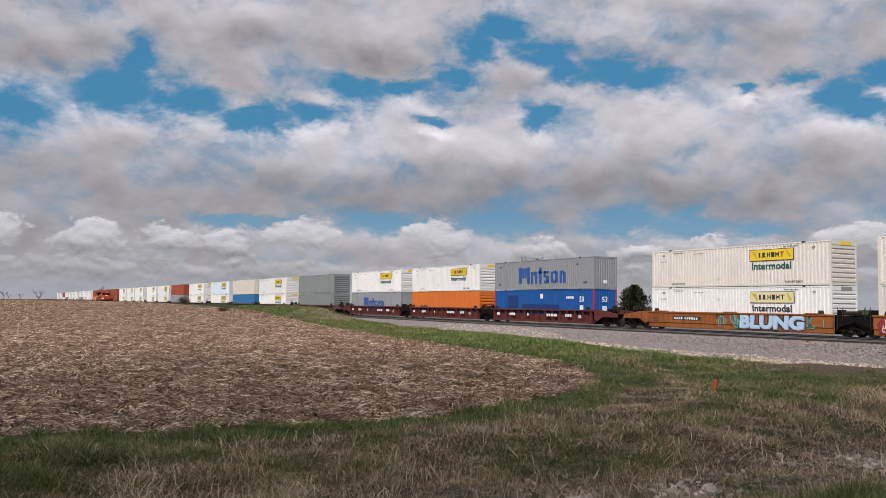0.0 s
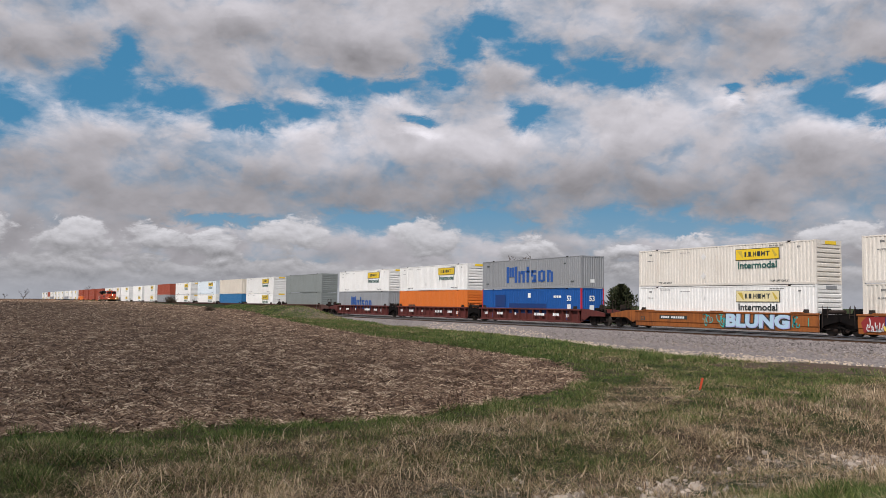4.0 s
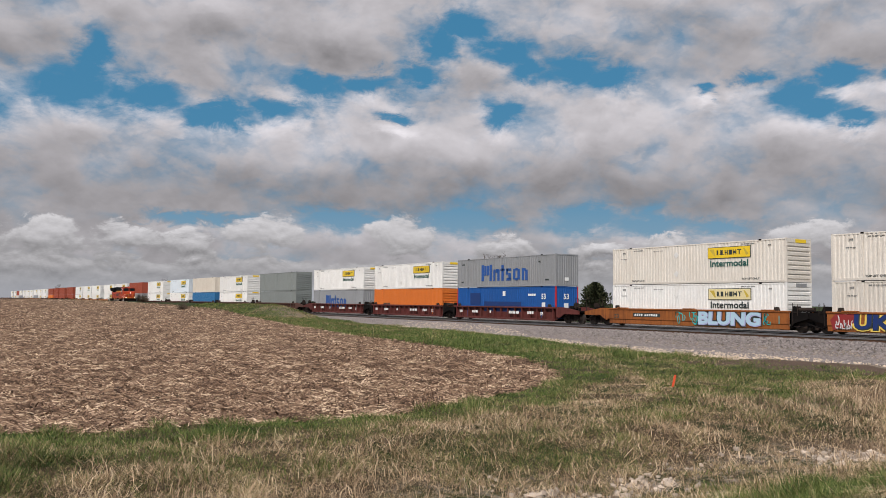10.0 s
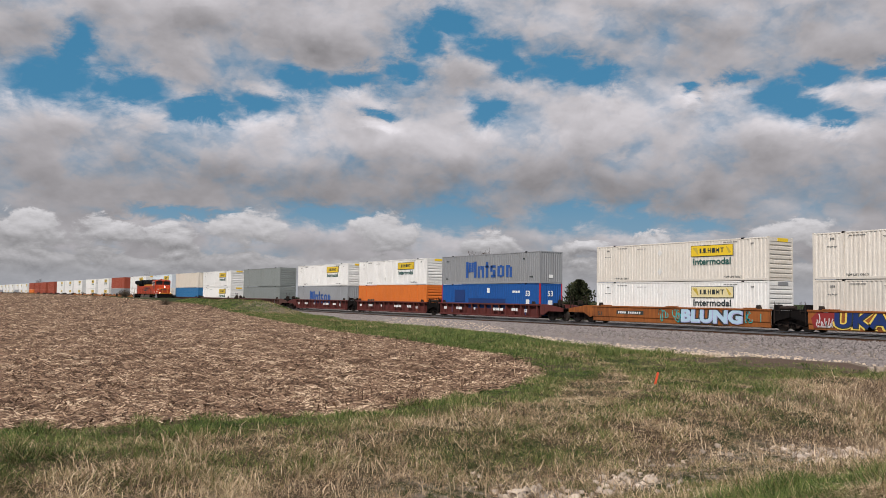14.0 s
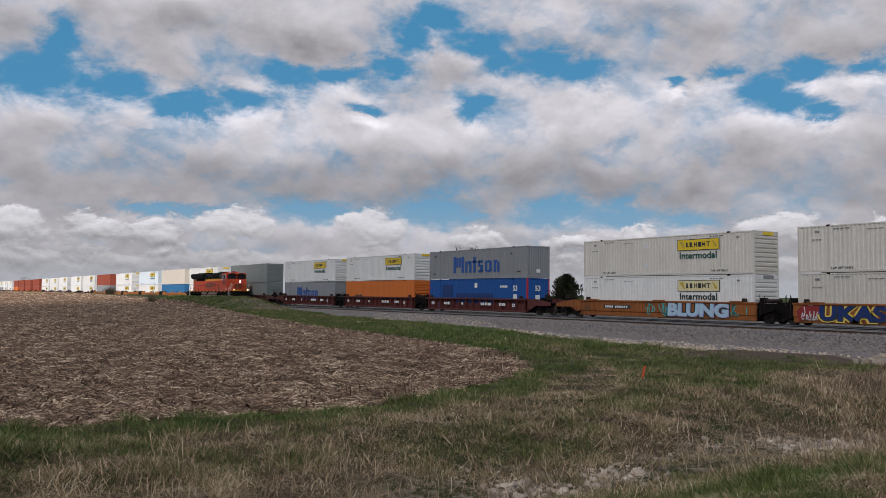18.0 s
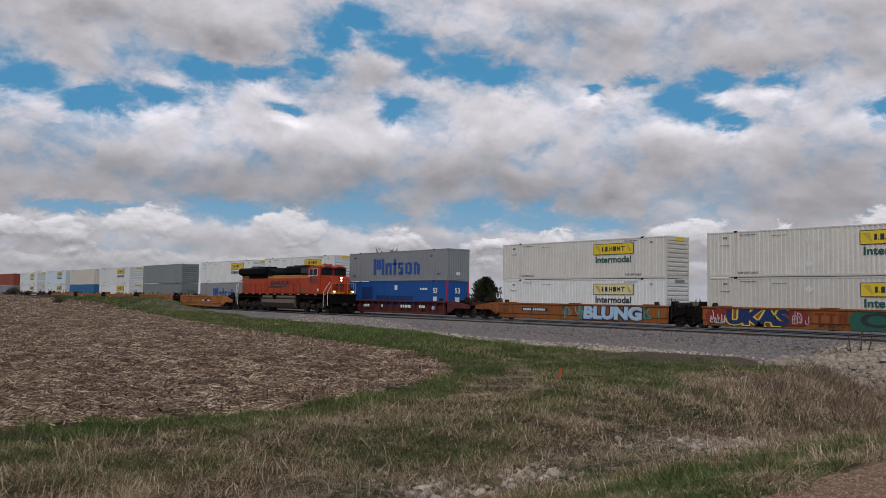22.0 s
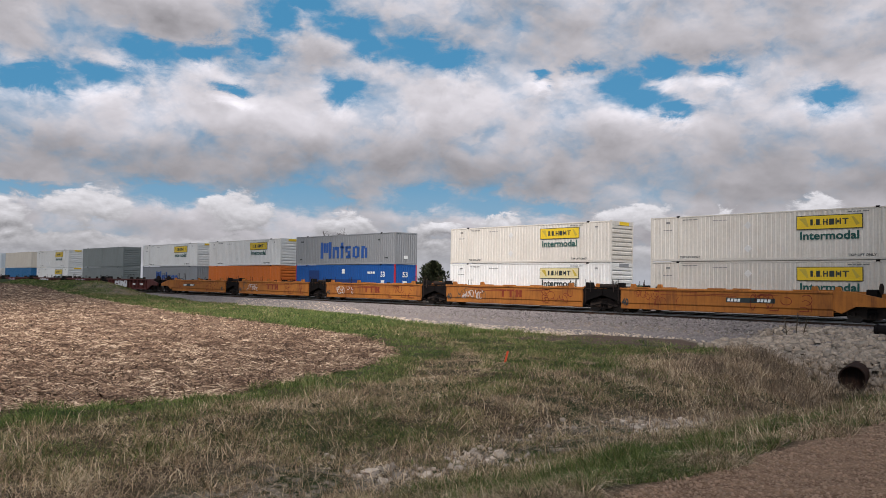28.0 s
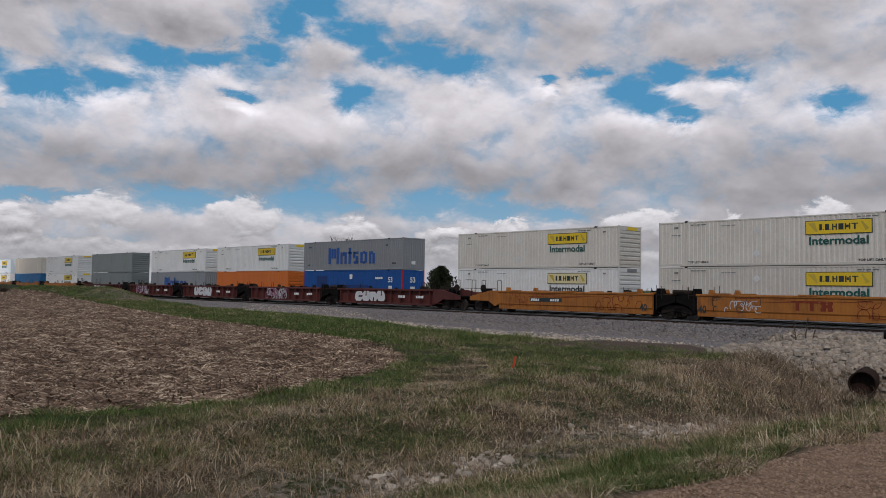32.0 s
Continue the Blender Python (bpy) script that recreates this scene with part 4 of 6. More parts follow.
            for s in (-1, 1):
                ring = [(e * a, z0 + 0.15), (e * a, z1 - 0.03), (e * b_, z1 - 0.12), (e * b_, z1 - 0.5), (e * (a + 0.35), z0 + 0.45)]
                part("end_panel", Shape().side(ring, *sorted((s * 1.18, s * 1.36))), M["black_steel"], car)
                part("ladder", Shape().tube([(e * (a + 0.25), s * 1.42, z0 + 0.3), (e * (a + 0.25), s * 1.42, z1 + 0.5)], 0.02).tube([(e * (a + 0.6), s * 1.42, z1 - 0.3), (e * (a + 0.6), s * 1.42, z1 + 0.42)], 0.02)
                     .tube([(e * (a + 0.25), s * 1.42, z1 - 0.1), (e * (a + 0.6), s * 1.42, z1 - 0.1)], 0.016), M["iron"], car)
            part("end_deck", Shape().box(*sorted((e * a, e * b_)), -1.2, 1.2, z1 - 0.28, z1 - 0.18), M["black_steel"], car)
            part("bulkhead", Shape().box(*sorted((e * a, e * (a + 0.1))), -1.36, 1.36, z0 + 0.1, z1 - 0.08), M["black_steel"], car)
            part("end_grating", Shape().box(*sorted((e * (a + 0.05), e * b_)), -1.3, 1.3, z1 - 0.06, z1), M["black_steel"], car)
            part("bulkhead_cap", Shape().side([(e * (a + 0.1), z1), (e * (a + 0.5), z1), (e * (a + 0.38), z1 + 0.3), (e * (a + 0.16), z1 + 0.3)], -1.28, -0.75), M["black_steel"], car)
            part("centre_sill", Shape().box(*sorted((e * a, e * (half + reach))), -0.3, 0.3, 0.7, 1.05), M["black_steel"], car)
            part("air_hose", Shape().tube([(e * a, -1.25, 0.5), (e * (a + 0.5), -1.3, 0.35), (e * b_, -1.25, 0.55)], 0.035), M["black_steel"], car)
            if what == "joint":
                truck(car, e * pitch / 2, far)
                part("slack_adjuster", Shape().rod((e * (half + reach * 0.4), -1.1, z1 + 0.08), (e * (half + reach * 1.2), -1.1, z1 + 0.1), 0.13, 10), M["iron"], car)
    _cars[key] = car
    return car


def scrawl(parent, x0, x1, z0, z1, y, seed, material, label, n=9, r=0.018):
    """A tangle of sprayed strokes, none of it readable."""
    rs = random.Random(seed)
    s = Shape()
    for i in range(n):
        cx, cz = rs.uniform(x0, x1), rs.uniform(z0, z1)
        w, h = (x1 - x0) / n * rs.uniform(0.5, 1.3), (z1 - z0) * rs.uniform(0.2, 0.5)
        a0, turn = rs.uniform(0, 6.28), rs.choice((-1, 1)) * rs.uniform(2.5, 5.5)
        pts = [(min(x1, max(x0, cx + w * math.cos(a0 + turn * k / 9))), y, min(z1, max(z0, cz + h * math.sin(a0 + turn * k / 9)))) for k in range(10)]
        for a, b in zip(pts, pts[1:]):
            d = Vector((b[0] - a[0], 0, b[2] - a[2]))
            if d.length < 0.01:
                continue
            nrm = Vector((-d.z, 0, d.x)).normalized() * r
            s.side([(a[0] - nrm.x, a[2] - nrm.z), (b[0] - nrm.x, b[2] - nrm.z), (b[0] + nrm.x, b[2] + nrm.z), (a[0] + nrm.x, a[2] + nrm.z)], y - 0.004, y)
    return part("graffiti", s, M[material], parent, label)


def sprayed_word(parent, text, x0, x1, z0, z1, y, fill, edge, shade, label):
    """Fat sprayed letters: a wide outline, a shaded edge and the fill over it."""
    g = part("graffiti", word_mesh(text, z1 - z0, x1 - x0, 0.05, 0.13), M[edge], parent, label, at=pose(x0, y - 0.003, z0))
    part("shading", word_mesh(text, z1 - z0 - 0.17, x1 - x0 - 0.22, 0.05, 0.06), M[shade], g, at=pose(0.14, -0.004, 0.06))
    part("fill", word_mesh(text, z1 - z0 - 0.22, x1 - x0 - 0.30, 0.05, 0.04), M[fill], g, at=pose(0.13, -0.008, 0.13))
    return g


def blob_letters(parent, x0, x1, z0, z1, y, n, seed, fill, edge, label):
    """Sprayed block shapes side by side: a dark edge below, rounded fills above."""
    rs = random.Random(seed)
    w = (x1 - x0) / n
    back, front, holes = Shape(), Shape(), Shape()
    for i in range(n):
        a, b = x0 + i * w - 0.06 * w, x0 + (i + 1) * w + 0.06 * w
        lo, hi = z0 + rs.uniform(0, 0.12) * (z1 - z0), z1 - rs.uniform(0, 0.15) * (z1 - z0)
        lean = rs.uniform(-0.12, 0.12)
        c, ce, pad = 0.22 * w, 0.2 * w, 0.05

        def outline(a, b, lo, hi, c):
            return [(a + c, lo), (b - c, lo), (b, lo + c), (b + lean, hi - c), (b - c + lean, hi), (a + c + lean, hi), (a + lean, hi - c), (a, lo + c)]
        back.side(outline(a - pad, b + pad, lo - pad * 0.6, hi + pad * 0.6, c), y - 0.004 - 0.0006 * i, y)
        front.side(outline(a + 0.05, b - 0.05, lo + 0.02, hi - 0.02, ce), y - 0.010 - 0.0006 * i, y - 0.006)
        mid, hx = (lo + hi) / 2, (a + b) / 2
        cut = rs.choice((0, 1, 2))
        if cut == 0:
            holes.side([(hx - 0.05 * w, mid), (hx + 0.08 * w, mid + 0.02), (hx + 0.08 * w, hi + 0.01), (hx - 0.02 * w, hi + 0.01)], y - 0.0165, y - 0.0145)
        elif cut == 1:
            holes.side([(hx - 0.1 * w, lo - 0.01), (hx + 0.06 * w, lo - 0.01), (hx + 0.1 * w, mid - 0.08), (hx - 0.04 * w, mid - 0.05)], y - 0.0165, y - 0.0145)
        else:
            holes.side([(hx, mid - 0.1), (b - 0.02, mid - 0.04), (b - 0.02, mid + 0.08), (hx + 0.02, mid + 0.05)], y - 0.0165, y - 0.0145)
    g = part("graffiti", back, M[edge], parent, label)
    part("fill", front, M[fill], g)
    part("accent", holes, M[edge], g)
    return g


# ---- the standing train on the far track ----
JB, JW, JP = ("cream", "yellow_sign", "bars", ""), ("white", "yellow_sign", "bars", ""), ("white", "pale_sign", "bars", "")
GM, BL, OR = ("grey", "", "ribs", "word"), ("blue", "", "ribs", "fifty"), ("orange", "", "bars", "")
GL, SG, TN = ("grey", "", "ribs", "low_word"), ("sage", "", "bars", ""), ("tan", "", "ribs", "")
CW, BK, BP = ("cool", "yellow_sign", "ribs", ""), ("brick", "", "ribs", ""), ("azure", "", "ribs", "")
GP = ("grey", "", "ribs", "")
# left end of the stack, upper and lower container, car style, left and right end of the well
STACKS = [(-31.19, JB, JB, "rusty_car", "open", "joint"), (-50.49, JB, JP, "rusty_car", "end", "joint"),
          (-73.91, GM, BL, "maroon", "open", "end"), (-93.1, JW, OR, "maroon", "joint", "joint"), (-112.4, JW, GL, "maroon", "end", "open"),
          (-135.46, SG, SG, "maroon_dull", "end", "end"),
          (-158.2, JW, JW, "maroon_dull", "open", "end"), (-177.5, TN, BP, "maroon_dull", "joint", "joint"), (-196.7, CW, JW, "maroon_dull", "end", "open"),
          (-219.9, JW, JW, "maroon_dull", "end", "end"),
          (-243.0, BK, GP, "maroon_dull", "open", "end"), (-262.6, JW, JW, "maroon_dull", "joint", "joint"), (-282.2, JW, JW, "maroon_dull", "end", "open"),
          (-305.5, JW, JW, "maroon_dull", "open", "end"), (-324.0, JW, JW, "maroon_dull", "joint", "joint"), (-342.8, JW, JW, "maroon_dull", "end", "open"),
          (-366.0, BK, BK, "maroon_dull", "end", "end"), (-389.0, BK, BK, "maroon_dull", "open", "end"), (-408.3, BK, BK, "maroon_dull", "joint", "joint"), (-427.6, BK, OR, "maroon_dull", "end", "open")]
for _i in range(10):
    _x = -451.0 - 23.1 * (_i // 3) - 19.3 * (_i - _i // 3)
    STACKS.append((_x, BK if _i == 7 else JW, GP if _i % 4 == 2 else JW, "maroon_dull", "end" if _i % 3 == 2 else "open", "end" if _i % 3 == 0 else "joint"))
loaded = []
_used = set()


def placed(base, m):
    """The base model itself on its first use, a copy afterwards."""
    if base.name in _used:
        return copy_thing(base, m)
    _used.add(base.name)
    base.matrix_basis = m
    return base


for _x, _top, _low, _style, _l, _r in STACKS:
    _c = _x + HALF
    loaded.append(copy_thing(well_car(_style, 8.3, 19.3, _l, _r, 0.2, 1.42, _x < -230), pose(_c, FAR_Y, 0)))
    copy_thing(container(_low, _x < -230), pose(_c, FAR_Y, WELL_FLOOR))
    copy_thing(container(_top, _x < -230), pose(_c, FAR_Y, WELL_FLOOR + TALL + 0.005))


def mark_loaded_cars():
    y = -1.502
    a, b = loaded[1], loaded[0]
    tagged(a, "rusty yellow-brown well car with pale block graffiti, loaded")
    tagged(b, "yellow well car covered in navy, red and green graffiti, loaded")
    letters("53", -7.7, y - 0.004, 0.62, 0.32, 0.5, "ink", a)
    part("number_plate", Shape().box(-5.6, -2.75, y - 0.004, y + 0.01, 0.78, 1.06), M["ink"], a)
    part("number_bars", bars(-5.45, -2.9, 0.84, 1.0, [(i * 0.09 + (0.06 if i > 3 else 0), 0.06, 0, 1) for i in range(10)], y - 0.006, 0.2), M["white_ink"], a)
    sprayed_word(a, "BLUNG", 0.75, 6.3, 0.26, 1.41, y, "skyblue", "ink", "lilac", "pale blue block graffiti with a black outline")
    scrawl(a, -1.2, 0.9, 0.35, 1.2, y - 0.004, 3, "teal", "thin teal sprayed strokes", 10, 0.03)
    scrawl(a, 6.2, 7.6, 0.5, 1.2, y - 0.004, 4, "teal", "thin teal sprayed strokes", 8, 0.03)
    part("graffiti", Shape().side([(-7.9, 0.3), (-6.9, 0.5), (-6.3, 1.0), (-6.6, 1.35), (-7.6, 1.38), (-8.1, 0.9)], y - 0.004, y), M["spray_red"], b, "dark red sprayed cloud")
    scrawl(b, -7.9, -6.5, 0.4, 1.3, y - 0.009, 7, "spray_white", "pale sprayed outline", 9, 0.03)
    sprayed_word(b, "UKAS", -6.7, -2.3, 0.26, 1.41, y, "spray_navy", "spray_yellow", "ink", "navy block graffiti with a yellow outline")
    part("graffiti", Shape().side([(-2.5, 0.35), (-1.6, 0.4), (-1.0, 0.75), (-1.2, 1.0), (-1.5, 1.25), (-2.4, 1.38)], y - 0.004, y), M["spray_red"], b, "dark red sprayed cloud")
    scrawl(b, -2.2, -1.2, 0.5, 1.2, y - 0.009, 8, "spray_white", "pale sprayed outline", 7, 0.02)
    part("lettering", bars(-0.85, 1.0, 0.62, 1.16, [(0.0, 0.3, 0.78, 1), (0.11, 0.08, 0, 0.78), (0.36, 0.3, 0.78, 1), (0.47, 0.08, 0, 0.78), (0.74, 0.1, 0, 1), (0.88, 0.1, 0, 1)], y - 0.004), M["red_brown_ink"], b, "plain red-brown shapes in place of a name")
    scrawl(b, -0.6, 0.9, 0.36, 0.56, y - 0.004, 9, "ink", "thin dark scrawl", 9, 0.014)
    part("graffiti", Shape().side([(1.3, 0.24), (8.2, 0.24), (8.2, 1.4), (1.5, 1.4), (1.15, 1.1), (1.1, 0.6)], y - 0.004, y), M["spray_green"], b, "dark green sprayed block")
    letters("CHIEF", 1.7, y - 0.010, 0.42, 0.82, 6.0, "ink", b, "graffiti", "dark sprayed letters on green")
    for i, car in enumerate(loaded[2:5]):
        for x0, w in ((-7.2, 0.5), (-4.9, 1.0), (-1.8, 0.25), (1.4, 1.6), (4.3, 0.9)):
            part("small_marking", bars(x0, x0 + w, 0.75, 1.0, SMALL_BARS, -1.542), M["white_ink"], car)
        letters("53", 6.2, -1.545, 0.66, 0.3, 0.4, "white_ink", car)


mark_loaded_cars()
for _base in list(_boxes.values()):
    for _o in (*_base.children_recursive, _base):
        bpy.data.objects.remove(_o)


# ---- the locomotive ----
def six_wheel_truck(loco, xs, name="truck"):
    mid = xs[1]
    t = part(name, Shape().box(xs[0] - 0.6, xs[2] + 0.6, -0.95, 0.95, 0.75, 1.05, 0.06), M["black_steel"], loco)
    for s in (-1, 1):
        y = s * 1.12
        ring = [(xs[0] - 0.95, 0.62), (xs[0] - 0.9, 1.0), (xs[0] + 0.5, 1.05), (mid - 0.5, 0.86), (mid + 0.5, 0.86), (xs[2] - 0.5, 1.05), (xs[2] + 0.9, 1.0), (xs[2] + 0.95, 0.62),
                (xs[2] + 0.45, 0.66), (xs[2] - 0.6, 0.5), (mid + 0.5, 0.66), (mid - 0.5, 0.66), (xs[0] + 0.6, 0.5), (xs[0] - 0.45, 0.66)]
        part("side_frame", Shape().side(ring, y - 0.1, y + 0.1), M["iron"], t)
        for x in xs:
            part("wheel", Shape().rod((x, s * 0.70, 0.53), (x, s * 0.85, 0.53), 0.53, 24).rod((x, s * 0.66, 0.53), (x, s * 0.70, 0.53), 0.56, 24), M["wheel"], t)
            part("bearing_box", Shape().box(x - 0.24, x + 0.24, *sorted((y + s * 0.02, y + s * 0.2)), 0.36, 0.78, 0.05).rod((x, y + s * 0.18, 0.55), (x, y + s * 0.27, 0.55), 0.15, 12), M["iron"], t)
        for x in (xs[0] + 0.55, xs[0] + 1.5, xs[1] + 0.6, xs[1] + 1.5):
            part("spring", Shape().rod((x, y + s * 0.06, 0.62), (x, y + s * 0.06, 0.98), 0.11, 10), M["black_steel"], t)
        part("brake_cylinder", Shape().rod((mid - 0.75, y + s * 0.1, 1.12), (mid - 0.2, y + s * 0.1, 1.12), 0.12, 10), M["iron"], t)
        part("damper", Shape().rod((xs[2] - 0.3, y + s * 0.16, 0.95), (xs[2] + 0.4, y + s * 0.16, 1.25), 0.06, 8), M["iron"], t)
    for x in xs:
        part("axle", Shape().rod((x, -0.7, 0.53), (x, 0.7, 0.53), 0.1), M["wheel"], t)


def make_locomotive():
    lo = thing("locomotive", "orange and black diesel freight locomotive with lit headlamps", "locomotive")
    B, O, K, Y = M["black_steel"], M["loco"], M["loco_roof"], M["stripe"]
    # frame and decks
    part("frame", Shape().box(-11.0, 9.7, -1.35, 1.35, 1.45, 1.80), B, lo)
    part("walkway", Shape().box(-11.15, 9.9, -1.55, 1.55, 1.80, 1.94, 0.03), B, lo)
    for x in [-10.4 + i * 1.72 for i in range(12)]:
        part("edge_marker", Shape().box(x, x + 0.5, -1.562, -1.548, 1.81, 1.90), Y, lo)
    # long hood
    part("hood", Shape().box(-10.75, 5.45, -0.98, 0.98, 1.94, 3.62), O, lo)
    part("hood_stripe", Shape().box(-10.76, -9.05, -0.985, 0.985, 3.60, 3.90), Y, lo)
    part("hood_stripe", Shape().box(-4.25, 5.46, -0.985, 0.985, 3.60, 3.90), Y, lo)
    for x0, x1 in ((-10.76, -9.05), (-4.25, 5.46)):
        part("stripe_line", Shape().box(x0, x1, -0.99, 0.99, 3.735, 3.765), M["brick"], lo)
    rear = [(-0.98, 3.9), (-1.42, 4.12), (-1.46, 4.62), (-1.15, 4.8), (1.15, 4.8), (1.46, 4.62), (1.42, 4.12), (0.98, 3.9)]
    part("radiator_hood", Shape().run(rear, -10.78, -4.3), K, lo, "black flared radiator section")
    part("radiator_side", Shape().box(-9.05, -4.25, -0.99, 0.99, 3.6, 3.9), K, lo)
    for i in range(3):
        x = -8.9 + i * 1.65
        part("radiator_fan", Shape().rod((x, 0, 4.8), (x, 0, 4.93), 0.72, 20), K, lo)
    part("radiator_slope", Shape().side([(-4.3, 3.9), (-4.3, 4.75), (-3.1, 4.42), (-3.1, 3.9)], -1.1, 1.1), K, lo)
    part("engine_hood", Shape().box(-3.1, 0.0, -0.98, 0.98, 3.9, 4.42, 0.15), K, lo)
    part("exhaust_stack", Shape().box(-2.3, -1.5, -0.3, 0.3, 4.42, 4.62, 0.05).box(-1.3, -0.7, -0.35, 0.35, 4.42, 4.72, 0.05), K, lo)
    part("brake_grid_hood", Shape().box(0.0, 5.4, -1.18, 1.18, 3.9, 4.84, 0.22), K, lo)
    for x in (1.0, 2.5):
        part("brake_fan", Shape().rod((x, 0, 4.84), (x, 0, 4.94), 0.6, 18), K, lo)
    part("grille", Shape().box(3.4, 5.2, -1.195, -1.17, 4.05, 4.6), M["ink"], lo)
    # hood doors: shallow raised panels
    for i in range(15):
        x = -9.0 + i * 0.79
        part("hood_door", Shape().box(x + 0.03, x + 0.73, -1.0, -0.975, 2.1, 3.5), O, lo)
        part("door_latch", Shape().box(x + 0.62, x + 0.68, -1.02, -0.99, 2.75, 2.9), M["ink"], lo)
    part("rear_grille", Shape().box(-10.6, -9.3, -1.0, -0.97, 2.1, 3.45), M["brick"], lo)
    for i in range(6):
        part("grille_slat", Shape().box(-10.55, -9.35, -1.02, -0.99, 2.2 + i * 0.2, 2.28 + i * 0.2), O, lo)
    # inertial filter box behind the cab
    part("filter_box", Shape().box(3.0, 5.4, -1.3, 1.3, 1.94, 2.75, 0.04), O, lo)
    part("filter_grille", Shape().box(3.15, 4.9, -1.315, -1.29, 2.05, 2.6), M["brick"], lo)
    # cab
    ring = [(5.45, 1.94), (5.45, 4.50), (5.85, 4.72), (7.55, 4.74), (7.85, 4.58), (7.78, 3.85), (7.75, 1.94)]
    part("cab", Shape().side(ring, -1.53, 1.53), O, lo, "orange cab")
    part("cab_roof", Shape().side([(5.40, 4.56), (5.8, 4.77), (7.6, 4.79), (8.0, 4.62), (8.0, 4.55), (5.40, 4.50)], -1.30, 1.30), O, lo)
    part("roof_box", Shape().box(6.4, 7.0, -0.4, 0.4, 4.78, 4.95, 0.04), O, lo)
    part("horn", Shape().rod((5.6, 0.1, 4.96), (6.1, 0.1, 4.96), 0.05, 8, 0.11).rod((5.8, 0.1, 4.75), (5.8, 0.1, 4.96), 0.03), B, lo)
    for x0, x1 in ((5.72, 6.45), (6.52, 7.32)):
        w = part("side_window", Shape().box(x0, x1, -1.545, -1.52, 3.80, 4.42), M["glass"], lo, "dark cab side window")
        part("window_frame", Shape().box(x0 - 0.04, x1 + 0.04, -1.552, -1.535, 3.76, 3.80).box(x0 - 0.04, x1 + 0.04, -1.552, -1.535, 4.42, 4.46).box(x0 - 0.04, x0, -1.552, -1.535, 3.80, 4.42).box(x1, x1 + 0.04, -1.552, -1.535, 3.80, 4.42), M["silver"], w)
    part("mirror", Shape().box(5.85, 6.0, -1.7, -1.56, 3.62, 3.84), M["silver"], lo)
    for s in (-1, 1):
        pane = Shape().add([(7.80, s * 0.12, 3.82), (7.80, s * 1.38, 3.82), (7.87, s * 1.38, 4.48), (7.87, s * 0.12, 4.48), (7.84, s * 0.12, 3.82), (7.84, s * 1.38, 3.82), (7.91, s * 1.38, 4.48), (7.91, s * 0.12, 4.48)],
                           [(0, 1, 2, 3), (4, 5, 6, 7), (0, 1, 5, 4), (1, 2, 6, 5), (2, 3, 7, 6), (3, 0, 4, 7)])
        part("windscreen", pane, M["glass"], lo, "dark windscreen pane")
        part("wiper", Shape().tube([(7.9, s * 0.9, 4.45), (7.87, s * 0.5, 3.95)], 0.018), B, lo)
        part("number_board", Shape().box(7.86, 8.03, *sorted((s * 0.35, s * 1.05)), 4.54, 4.70), M["ink"], lo)
        part("classification_lamp", Shape().rod((7.9, s * 1.2, 4.58), (7.97, s * 1.2, 4.58), 0.05), M["silver"], lo)
    part("cab_seam", Shape().tube([(5.6, -1.535, 2.75), (7.0, -1.535, 2.75), (7.25, -1.535, 2.45), (7.25, -1.535, 2.0)], 0.012), M["brick"], lo)
    # nose
    ring = [(7.74, 1.94, 1.42), (7.74, 3.80, 1.42), (8.25, 3.78, 1.36), (9.1, 3.55, 1.12), (9.42, 2.95, 1.0), (9.46, 1.94, 1.0)]
    part("nose", Shape().add([(x, s * w, z) for s in (-1, 1) for x, z, w in ring], [(5, 4, 3, 2, 1, 0), (6, 7, 8, 9, 10, 11)] + [(i, (i + 1) % 6, 6 + (i + 1) % 6, 6 + i) for i in range(6)]), O, lo)
    part("nose_door", Shape().box(9.44, 9.49, 0.3, 0.85, 2.0, 2.9), O, lo)
    part("nose_stripe", Shape().box(9.2, 9.475, -1.08, 1.08, 2.0, 2.14), Y, lo)
    part("headlamp_housing", Shape().box(9.05, 9.38, -0.2, 0.2, 3.1, 3.7, 0.03), O, lo)
    for z in (3.28, 3.52):
        part("headlamp", Shape().rod((9.34, 0.0, z), (9.42, 0.0, z), 0.085, 14), M["lamp"], lo, "lit headlamp")
    for s in (-1, 1):
        part("ditch_light", Shape().rod((9.78, s * 1.05, 2.16), (9.9, s * 1.05, 2.16), 0.065, 14), M["lamp"], lo, "lit ditch light")
        part("light_housing", Shape().box(9.62, 9.79, *sorted((s * 0.92, s * 1.18)), 1.94, 2.3), Y, lo)
    nm = turned(bars(-0.75, 0.75, 2.75, 3.02, [(0, 0.2, 0, 1), (0.26, 0.2, 0, 1), (0.52, 0.2, 0, 1), (0.78, 0.2, 0, 1)], 0.0, 0.3), lambda a, b, z: (9.45 - b, a, z - 0.05))
    part("nose_mark", nm, M["ink"], lo, "plain dark shapes in place of a name")
    part("nose_mark", Shape().box(9.44, 9.475, -0.9, 0.7, 2.5, 2.58), M["ink"], lo)
    # numerals and shapes
    letters("9013", 5.85, -1.536, 2.95, 0.56, 1.5, "ink", lo, label="dark numerals")
